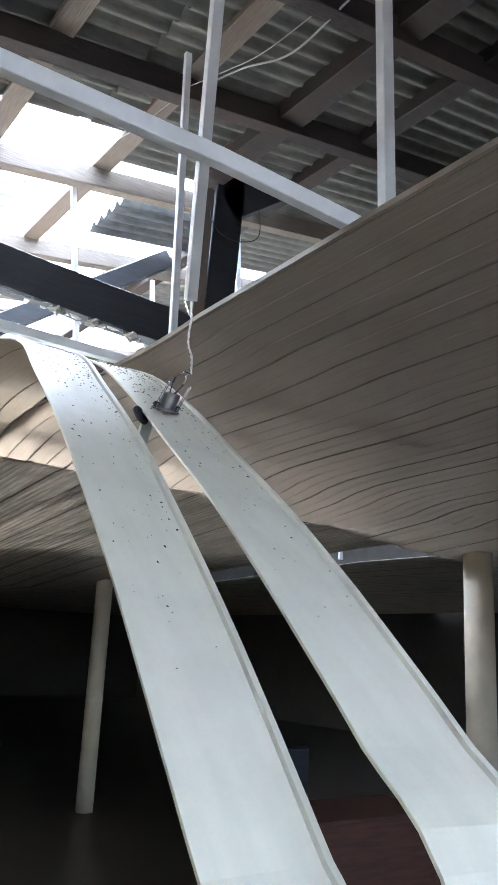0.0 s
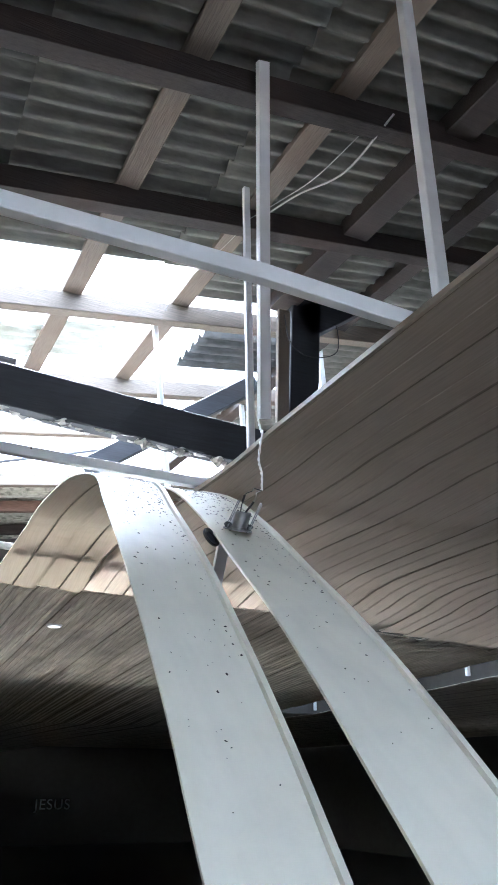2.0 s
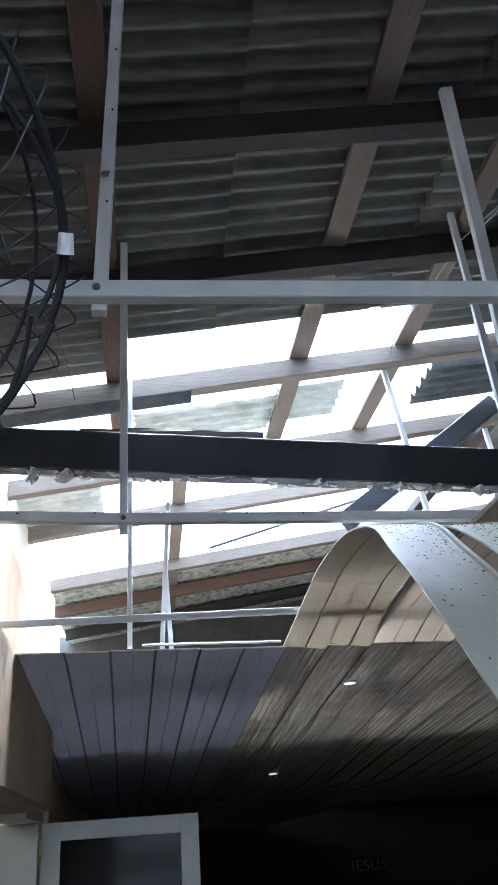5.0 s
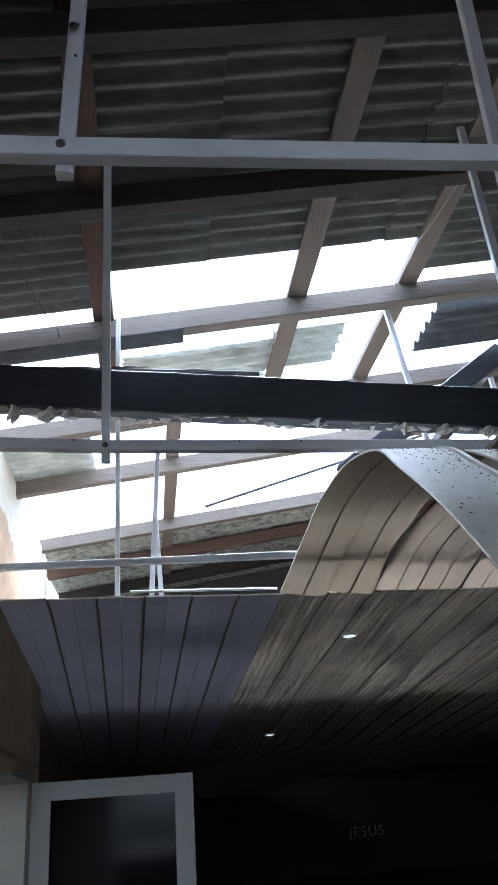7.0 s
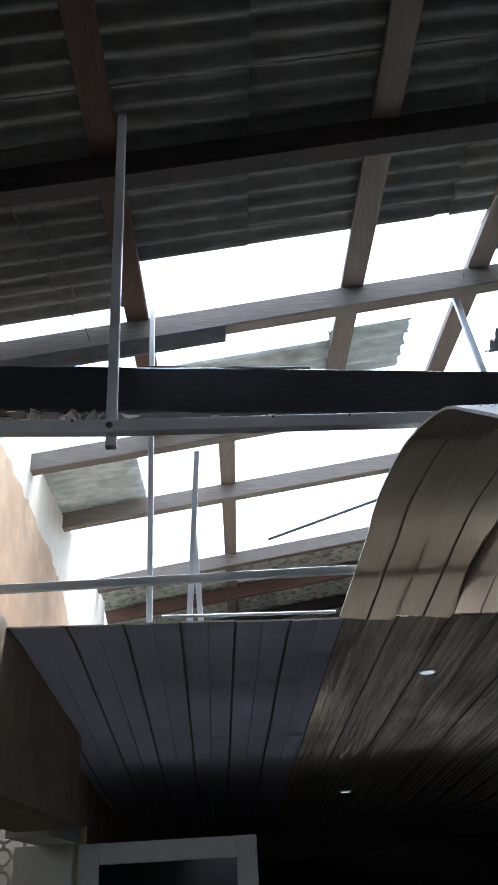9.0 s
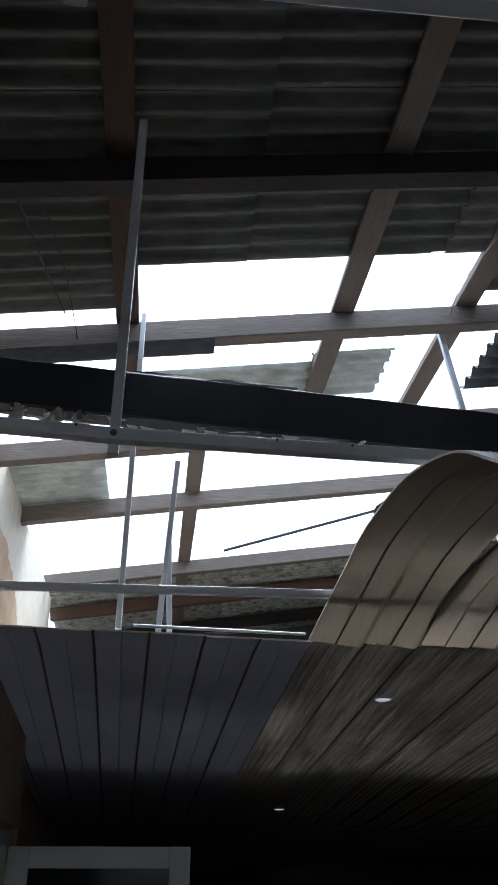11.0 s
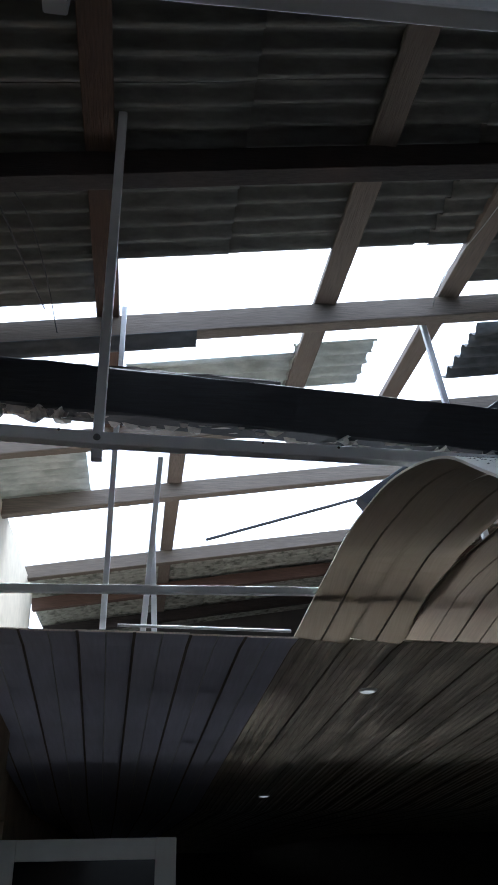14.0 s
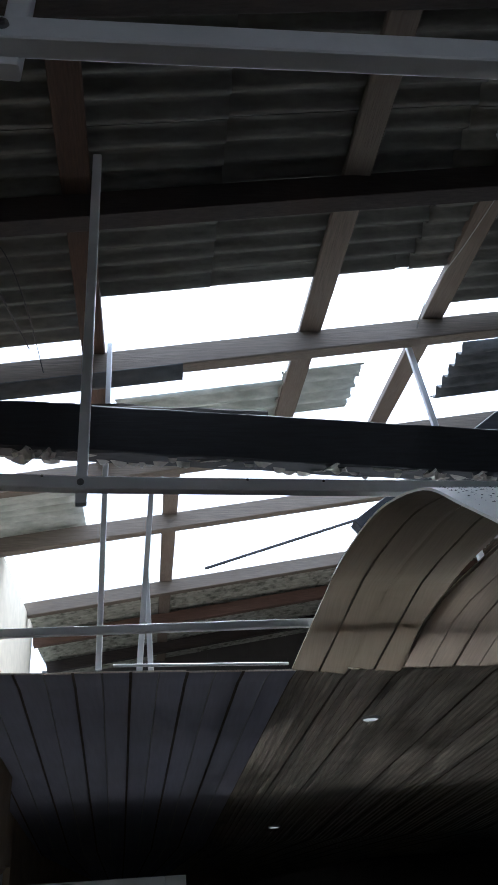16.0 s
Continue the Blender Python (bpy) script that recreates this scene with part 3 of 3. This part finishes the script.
part("pane", box((DX0 + 0.15, DY + 0.018, 0.25), (DX1 - 0.15, DY + 0.026, DT - 0.14)), GLASS, door, "dark glass pane")
part("hinge", box((DX0 - 0.035, DY - 0.006, 1.86), (DX0 + 0.001, DY + 0.02, 1.98), 0.003), BRASS, door, "brass hinge")


# ---------- side opening, pierced screen ----------
jamb = thing("door_frame", "cream painted door frame in the side wall", "door frame")
part("jamb", box((-1.40, 7.3, 0.0), (-0.99, 7.42, 2.099), 0.004), DOOR_WHITE, jamb)
part("head", box((-1.24, 6.41, 2.10), (-0.97, 7.42, 2.218), 0.004), DOOR_WHITE, jamb)
screen = thing("pierced_screen", "white pierced block screen with ring pattern", "screen")
for i in range(9):
    for k in range(14):
        cx, cz = -2.70 + i * 0.165, 0.1 + k * 0.165
        bm = bmesh.new()
        ring = [(cx + 0.06 * math.cos(a * math.pi / 8), 8.2, cz + 0.06 * math.sin(a * math.pi / 8)) for a in range(17)]
        add_wire(bm, ring, 0.014, 6)
        add_box(bm, (cx + 0.062, 8.188, cz - 0.012), (cx + 0.103, 8.212, cz + 0.012))
        add_box(bm, (cx - 0.012, 8.189, cz + 0.062), (cx + 0.012, 8.211, cz + 0.103))
        part("ring_block", bm, WHITE, screen)

# ---------- recessed lamps ----------
def spot(x, y, z):
    o = thing("recessed_downlight", "small round white downlight set into the ceiling", "ceiling lamp", "downlights")
    bm = bmesh.new()
    bmesh.ops.create_cone(bm, cap_ends=True, segments=28, radius1=0.048, radius2=0.055, depth=0.012, matrix=Matrix.Translation((x, y, z - 0.004)))
    part("ring", bm, WHITE, o, smooth=False)
    bm = bmesh.new()
    bmesh.ops.create_cone(bm, cap_ends=True, segments=24, radius1=0.04, radius2=0.04, depth=0.004, matrix=Matrix.Translation((x, y, z - 0.011)))
    part("lens", bm, LAMP, o, "faintly glowing lamp lens")


spot(1.242, 5.42, 2.744)
spot(1.115, 8.585, 2.459)

# downlight still sitting in the hanging plank, seen from its back
LP = Vector((1.16, 2.36, 2.566))
LN = Vector((0.16, -0.38, 0.91)).normalized()
LQ = Matrix.Translation(LP) @ LN.to_track_quat("Z", "Y").to_matrix().to_4x4()
LX = (LQ.inverted().to_3x3() @ Vector((1, 0, 0))).normalized()
LY = Vector((0, 0, 1)).cross(LX).normalized()


def at_lamp(a, b, h):
    """A place beside the can: a across, b behind, h along its axis."""
    return LQ @ ((LX * a + LY * b + Vector((0, 0, h))) * 1.15)


def ring_shape(r0, r1, h, depth, n=28):
    bm = bmesh.new()
    rows = [[bm.verts.new(at_lamp(r * math.cos(2 * math.pi * k / n), r * math.sin(2 * math.pi * k / n), z)) for k in range(n)]
            for r, z in ((r1, h), (r1, h + depth), (r0, h + depth), (r0, h))]
    for a, b in zip(rows, rows[1:] + rows[:1]):
        for k in range(n):
            bm.faces.new((a[k], a[(k + 1) % n], b[(k + 1) % n], b[k]))
    return bm


lamp = thing("loose_downlight", "zinc downlight can with spring clips stuck in the hanging plank", "ceiling lamp")
bm = bmesh.new()
n = 28
rows = [[bm.verts.new(at_lamp(r * math.cos(2 * math.pi * k / n), r * math.sin(2 * math.pi * k / n), z)) for k in range(n)]
        for r, z in ((0.027, 0.0), (0.027, 0.008), (0.0255, 0.01), (0.0255, 0.052), (0.023, 0.056), (0.02, 0.056), (0.0195, 0.05))]
for a, b in zip(rows, rows[1:]):
    for k in range(n):
        bm.faces.new((a[k], a[(k + 1) % n], b[(k + 1) % n], b[k]))
bm.faces.new(rows[-1])
part("can", bm, ZINC, lamp)
part("flange", ring_shape(0.026, 0.043, 0.0, 0.004), ZINC, lamp)
rim_at = Matrix.Translation((1.050, 2.320, 2.518)) @ Vector((0.44, -0.756, 0.44)).to_track_quat("Z", "Y").to_matrix().to_4x4()
bm = bmesh.new()
rows = [[bm.verts.new(rim_at @ Vector((r * math.cos(2 * math.pi * k / 28), r * math.sin(2 * math.pi * k / 28), z))) for k in range(28)]
        for r, z in ((0.022, -0.008), (0.034, -0.006), (0.036, 0.0), (0.034, 0.004), (0.024, 0.001), (0.022, -0.005))]
for a, b in zip(rows, rows[1:]):
    for k in range(28):
        bm.faces.new((a[k], a[(k + 1) % 28], b[(k + 1) % 28], b[k]))
bm.faces.new(rows[-1])
part("rim", bm, WIRE, lamp, "dark rim showing past the edge of the plank")
for sx in (-1, 1):
    bm = bmesh.new()
    for off in (-0.0055, 0.0055):
        add_beam(bm, at_lamp(0.036 * sx, off, 0.004), at_lamp(0.036 * sx + 0.012, off, 0.088), 0.003, 0.004, bevel=0.0008, up=LN.cross(Vector((1, 0, 0))))
    for hh in (0.03, 0.086):
        add_beam(bm, at_lamp(0.036 * sx + hh * 0.14, -0.007, hh), at_lamp(0.036 * sx + hh * 0.14, 0.007, hh), 0.003, 0.005, bevel=0.0008)
    part("spring_clip", bm, ZINC, lamp)
    part("spring", wire([at_lamp(0.034 * sx + 0.006 * math.cos(a), -0.012 + 0.0011 * a, 0.012 + 0.008 * math.sin(a)) for a in [k * 0.6 for k in range(38)]], 0.0018, 5), WIRE, lamp, "dark coil spring")
JOINT = LP + Vector((0.092, 0.0, 0.155))
part("lead", wire(curve([at_lamp(0.006, 0.0, 0.052), at_lamp(0.014, 0.0, 0.07), at_lamp(0.022, 0.0, 0.09)], 10), 0.004), WIRE, lamp, "black sleeved lead")
part("lead", wire(curve([at_lamp(0.022, 0.0, 0.09), at_lamp(0.024, 0.0, 0.108), JOINT + Vector((-0.02, 0, -0.012)), JOINT], 14), 0.0016), WIRE_GREY, lamp, "thin grey lead")
part("lead", wire(curve([at_lamp(-0.008, 0.0, 0.052), at_lamp(-0.012, 0.0, 0.08), at_lamp(-0.012, 0.0, 0.108), at_lamp(0.008, 0.0, 0.122), JOINT + Vector((-0.03, 0, 0.003)), JOINT], 20), 0.0018), WIRE, lamp, "thin black lead")
part("lead_sleeve", wire([at_lamp(-0.012, 0.0, 0.086), at_lamp(-0.012, 0.0, 0.106)], 0.004), WIRE, lamp)
cord = thing("lamp_cord", "thin white twisted cord from the attic to the downlight", "cable")
for ph in (0.0, math.pi):
    line = curve([JOINT, JOINT + Vector((0.02, 0.04, 0.08)), (1.31, 2.5, 2.9), (1.39, 2.63, 3.075), (1.44, 2.74, 3.13), (1.52, 2.93, 3.28)], 60)
    part("strand", wire([p + Vector((0.003 * math.cos(k * 0.8 + ph), 0, 0.003 * math.sin(k * 0.8 + ph))) for k, p in enumerate(line)], 0.0026, 5), WHITE, cord)
stub = thing("steel_channel", "short bent steel channel hanging behind the planks", "metal channel")
part("channel", beam((1.235, 2.585, 2.70), (1.213, 2.667, 2.431), 0.048, 0.004, bevel=0.001, up=(0, 1, 0)), STEEL, stub)
part("flange", beam((1.211, 2.577, 2.70), (1.189, 2.659, 2.431), 0.004, 0.02, bevel=0.001, up=(0, 1, 0)), STEEL, stub)

# ---------- torn paper along the chord ----------
rnd = random.Random(11)
fringe = tagged(new("torn_paper_strip"), "torn white paper lining stuck under the black beam", "paper scraps")
def chord_low(x):
    t = (x + 1.2) / 3.95
    return 4.46 - 0.06 * t, 4.045 - 0.285 * t - 0.1325
bm = bmesh.new()
x = -1.15
while x < 2.6:
    w = rnd.uniform(0.03, 0.12)
    y, z = chord_low(x + w / 2)
    y += rnd.uniform(-0.055, 0.055)
    dz = rnd.uniform(0.004, 0.018)
    dy = rnd.uniform(-0.03, 0.03)
    a = [bm.verts.new((x, y, z + 0.004)), bm.verts.new((x + w, y, z + 0.004)),
         bm.verts.new((x + w * rnd.uniform(0.6, 1.0), y + dy, z - dz * rnd.uniform(0.3, 1.2))), bm.verts.new((x + w * 0.5, y + dy * 1.4, z - dz * 1.3)),
         bm.verts.new((x + w * rnd.uniform(0, 0.3), y + dy, z - dz))]
    bm.faces.new(a)
    x += w * rnd.uniform(0.5, 0.95)
fr = part("fringe", bm, FOIL, fringe)
fr["kind"] = "stuff"
for fx, fw, fh in ((-0.75, 0.08, 0.10), (-0.56, 0.11, 0.09), (-0.45, 0.07, 0.06), (1.45, 0.09, 0.06), (1.7, 0.1, 0.06), (1.95, 0.09, 0.07), (0.95, 0.1, 0.05)):
    y, z = chord_low(fx)
    bm = bmesh.new()
    g = [[bm.verts.new((fx + fw * (i / 4 - 0.5) + rnd.uniform(-0.012, 0.012), y - 0.05 + 0.03 * math.sin(i * 2 + k), z + 0.004 - fh * k / 4 * rnd.uniform(0.75, 1.1))) for i in range(5)] for k in range(5)]
    for k in range(4):
        for i in range(4):
            bm.faces.new((g[k][i], g[k][i + 1], g[k + 1][i + 1], g[k + 1][i]))
    part("flap", bm, FOIL, fringe, "crumpled paper flap")

# ---------- attic cables, slats ----------
def cable(keys, r, label, mat=WIRE, n=24):
    o = thing("cable", label, "cable")
    part("strand", wire(curve(keys, n), r), mat, o)
    return o


cable([(0.60, 8.66, 4.87), (3.4, 7.34, 5.285)], 0.016, "thin dark steel rod across the opening", n=2)
cable([(-0.75, 3.62, 4.52), (-0.70, 3.85, 4.5), (-0.66, 4.1, 4.5), (-0.6, 4.5, 4.53)], 0.004, "loose thin wire under the roof sheets")
cable([(-0.68, 3.6, 4.53), (-0.6, 3.8, 4.5), (-0.56, 4.2, 4.5), (-0.55, 4.75, 4.53)], 0.003, "loose thin wire under the roof sheets")
cable([(-0.72, 1.4, 4.3), (-0.72, 2.0, 4.36), (-0.76, 2.6, 4.4), (-0.72, 3.2, 4.42)], 0.005, "black cable hanging under the roof sheets")
cable([(2.0, 2.4, 4.80), (1.97, 2.8, 4.75), (1.86, 3.1, 4.79), (1.8, 3.4, 4.84)], 0.006, "pale twisted cable under the roof sheets", WIRE_GREY)
cable([(1.95, 2.5, 4.82), (1.86, 2.9, 4.76), (1.8, 3.2, 4.8), (1.72, 3.5, 4.84)], 0.003, "pale thin cable under the roof sheets", WIRE_GREY)
cable([(2.42, 4.33, 4.85), (2.46, 4.31, 4.62), (2.62, 4.31, 4.55), (2.85, 4.33, 4.66), (2.9, 4.40, 4.98)], 0.004, "black wire loop beside the truss post")
cable([(1.75, 3.5, 4.85), (1.66, 3.9, 4.8), (1.62, 4.4, 4.86), (1.7, 4.9, 4.92)], 0.003, "thin grey wire along the purlin", WIRE_GREY)

# ---------- wall fan: only its wire guard comes into view ----------
basket = thing("wall_fan", "black wire guard of a wall fan, cable clipped along its rim", "fan")
CC, CR = Vector((-0.376, 0.524, 2.257)), 0.255
ax = Vector((-0.423, 0.667, 0.613)).normalized()
u = ax.cross(Vector((0, 0, 1))).normalized()
v = u.cross(ax)


def on_rim(a, r, d=0.0):
    return CC + (u * math.cos(a) + v * math.sin(a)) * r + ax * d


part("rim", wire([on_rim(k * math.pi / 32, CR) for k in range(65)], 0.003), WIRE, basket)
part("rim", wire([on_rim(k * math.pi / 32, CR * 0.96, 0.05) for k in range(65)], 0.0025), WIRE, basket)
for k in range(38):
    a = k * 2 * math.pi / 38
    part("spoke", wire(curve([on_rim(a - 0.62, CR * 0.3, -0.05), on_rim(a - 0.3, CR * 0.7, -0.035), on_rim(a, CR * 1.06, 0.0), on_rim(a + 0.05, CR * 1.11, 0.02),
                              on_rim(a + 0.09, CR * 1.05, 0.045), on_rim(a + 0.3, CR * 0.7, 0.08), on_rim(a + 0.5, CR * 0.35, 0.09)], 18), 0.001, 5), WIRE, basket)
part("cable", wire([on_rim(k * math.pi / 32, CR * 0.985 + 0.003 * math.sin(k * 0.7), -0.01) for k in range(65)], 0.0042), WIRE, basket, "thick black cable")
part("cable", wire([on_rim(k * math.pi / 32, CR * 0.93 + 0.012 * math.sin(k * 0.45), -0.012) for k in range(65)], 0.003), WIRE, basket, "thin black cable")
for a in (0.30, -0.48, 1.5, 2.6, -1.7):
    bm = bmesh.new()
    bmesh.ops.create_cone(bm, cap_ends=True, segments=10, radius1=0.0085, radius2=0.007, depth=0.02, matrix=Matrix.Translation(on_rim(a, CR * 0.99, -0.014)) @ (v * math.cos(a) - u * math.sin(a)).to_track_quat("Z", "Y").to_matrix().to_4x4())
    part("clip", bm, WHITE, basket, "white plastic cable clip")
bm = bmesh.new()
bmesh.ops.create_cone(bm, cap_ends=True, segments=24, radius1=0.075, radius2=0.055, depth=0.14, matrix=Matrix.Translation(CC + ax * 0.1) @ ax.to_track_quat("Z", "Y").to_matrix().to_4x4())
part("motor", bm, WIRE, basket, smooth=False)
part("arm", beam(CC + ax * 0.12, (-0.8, 0.75, 2.3), 0.04, 0.04), WIRE, basket)
bm = bmesh.new()
add_box(bm, (-0.802, 0.68, 2.2), (-0.77, 0.82, 2.4), 0.006)
part("wall_plate", bm, WIRE, basket)

# ---------- dark furniture ----------
def desk(x, y, w, d, h):
    o = thing("desk", "dark red-brown wooden desk in the dim hall", "desk")
    part("top", box((x, y, h - 0.03), (x + w, y + d, h), 0.005), DARKWOOD, o)
    part("front_panel", box((x + 0.05, y + 0.04, 0.05), (x + w - 0.05, y + 0.06, h - 0.03)), DARKWOOD, o)
    for lx in (x + 0.02, x + w - 0.06):
        part("leg", box((lx, y + 0.02, 0), (lx + 0.04, y + d - 0.02, h - 0.03)), DARKWOOD, o)


def chair(x, y, h):
    o = thing("chair", "dark upholstered chair behind the desk", "chair")
    part("backrest", box((x - 0.21, y, 0.62), (x + 0.21, y + 0.05, h), 0.02), BLACK, o)
    part("seat", box((x - 0.22, y - 0.42, 0.42), (x + 0.22, y + 0.02, 0.48), 0.02), BLACK, o)
    for lx in (-0.19, 0.16):
        part("leg", box((x + lx, y - 0.4, 0), (x + lx + 0.03, y - 0.37, 0.42)), WIRE, o)
        part("leg", box((x + lx, y + 0.0, 0), (x + lx + 0.03, y + 0.03, 0.62)), WIRE, o)


desk(3.1, 4.2, 1.5, 0.65, 0.76)
chair(4.1, 5.35, 1.06)

# ---------- far wall lettering and dark furniture ----------
tx = bpy.data.curves.new("wall_letters", "FONT")
tx.body, tx.size, tx.extrude, tx.space_character = "JESUS", 0.42, 0.01, 1.12
letters = tagged(new("wall_letters", tx), "pale capital letters on the dark far wall", "wall lettering")
tx.materials.append(WHITE)
letters.matrix_world = pose(5.82, 26.98, 1.0, 90, 0, 0)

# ---------- dirt on the hanging planks ----------
rnd = random.Random(21)
crumbs = bmesh.new()
def crumb(line, t, off, r):
    n = len(line) - 1
    i = min(int(t * n), n - 1)
    p = line[i].lerp(line[i + 1], t * n - i)
    d = (line[i + 1] - line[i]).normalized()
    side = (Vector((1, 0, 0)) - d * d.x).normalized()
    nrm = side.cross(d)
    if nrm.z < 0:
        nrm = -nrm
    m = Matrix((( *side, 0), (*d, 0), (*nrm, 0), (0, 0, 0, 1))).transposed()
    m.translation = p + side * off + nrm * 0.0078
    a = rnd.uniform(0, math.pi)
    n = rnd.randint(5, 7)
    rim = [crumbs.verts.new(m @ Matrix.Rotation(a, 4, "Z") @ Vector((r * rnd.uniform(0.9, 2.2) * math.cos(2 * math.pi * k / n), r * rnd.uniform(0.5, 1.1) * math.sin(2 * math.pi * k / n), 0))) for k in range(n)]
    top = crumbs.verts.new(m @ Vector((0, 0, r * rnd.uniform(0.5, 0.9))))
    for k in range(n):
        crumbs.faces.new((rim[k], rim[(k + 1) % n], top))


for keys in (STRIP_A, STRIP_B):
    line = curve(keys, 72)
    for k in range(1700):
        t = 0.2 + abs(rnd.gauss(0, 0.12))
        if t < 0.62:
            crumb(line, t, rnd.uniform(-0.1, 0.1) if rnd.random() < 0.7 else rnd.uniform(0.07, 0.1), rnd.choice((0.001, 0.0012, 0.0015, 0.0018, 0.0022, 0.003, 0.0036)))
    for k in range(45):
        crumb(line, rnd.uniform(0.36, 0.7), rnd.uniform(-0.1, 0.1), rnd.choice((0.001, 0.0014, 0.0018, 0.0026)))
tagged(obj("dirt_crumbs", crumbs, DIRT), "dark crumbs of dirt scattered on the hanging planks", "dirt", kind="stuff")

# ---------- bare patch on the cream wall ----------
rnd = random.Random(31)
bm = bmesh.new()
edge = curve([(0, 4.6, 4.36), (0, 5.4, 4.27), (0, 6.2, 4.18), (0, 6.9, 4.10), (0, 7.5, 3.93), (0, 8.0, 3.6), (0, 8.3, 3.2), (0, 8.35, 2.9)], 60)
up_ = [bm.verts.new((-1.197, p.y + rnd.uniform(-0.03, 0.03), p.z + rnd.uniform(-0.03, 0.03))) for p in edge]
lo_ = [bm.verts.new((-1.197, p.y - 0.001, 2.87)) for p in edge]
for a, b, c, d in zip(up_, up_[1:], lo_[1:], lo_):
    bm.faces.new((a, b, c, d))
part("bare_patch", bm, PLASTER_BARE, lw, "bare tan render where the paint has come off")

# ---------- cover added against sky light in the passage, edge trim, screws ---
tagged(obj("passage_light_cover", box((-2.6, -4.2, 3.4), (-1.45, 27.3, 3.5)), ROOM), "cover added to keep sky light out of the side passage", "roof", kind="structure")
trim = thing("edge_trim", "thin white plastic trim along the open ceiling edge", "ceiling trim")
bm = bmesh.new()
rows = []
for k in range(31):
    y = -1.0 + k * 0.143
    z = near_profile(y)
    x = 1.392 + near_drift(y)
    rows.append([bm.verts.new((x + a, y, z + b)) for a, b in ((0, -0.004), (0.014, -0.004), (0.014, 0.016), (0, 0.016))])
for r, q in zip(rows, rows[1:]):
    for j in range(4):
        bm.faces.new((r[j], r[(j + 1) % 4], q[(j + 1) % 4], q[j]))
bm.faces.new(rows[0][::-1])
bm.faces.new(rows[-1])
part("profile", bm, PVC_BEIGE, trim)
bm = bmesh.new()
for k in range(170):
    y = rnd.uniform(0.6, 3.1)
    r = rnd.choice((0.0015, 0.002, 0.003, 0.005))
    bmesh.ops.create_icosphere(bm, subdivisions=1, radius=r, matrix=Matrix.Translation((1.394 + near_drift(y) + rnd.uniform(0, 0.03), y, near_profile(y) + 0.017)) @ Matrix.Diagonal((1, 2, 0.8, 1)))
tagged(obj("edge_dirt", bm, DIRT), "dark dirt crumbs lying along the ceiling edge", "dirt", kind="stuff")


def screw(parent, at, r=0.005):
    bm = bmesh.new()
    q = Vector((0, -1, 0)).to_track_quat("Z", "Y").to_matrix().to_4x4()
    bmesh.ops.create_cone(bm, cap_ends=True, segments=8, radius1=r, radius2=r * 0.7, depth=0.004, matrix=Matrix.Translation(at) @ q)
    part("screw", bm, DIRT, parent, "dark screw head")


for sx in (-0.55, 0.12, 0.46, 0.83, 1.12, 1.3):
    screw(b1, (sx, 1.7285 + 0.02 * (sx < 0.9), 3.148 - 0.03 * max(0, sx - 0.95)))
for sx in (-0.62, -0.3, 0.35, 0.6):
    screw(b2, (sx, 3.2285, 3.10 - 0.025 * sx))
for sz in (3.5, 3.62, 3.9, 4.2):
    screw(h, (-0.19 + 0.03 * (sz - 3.1), 1.782 + 0.04 * (sz - 3.1), sz), 0.004)
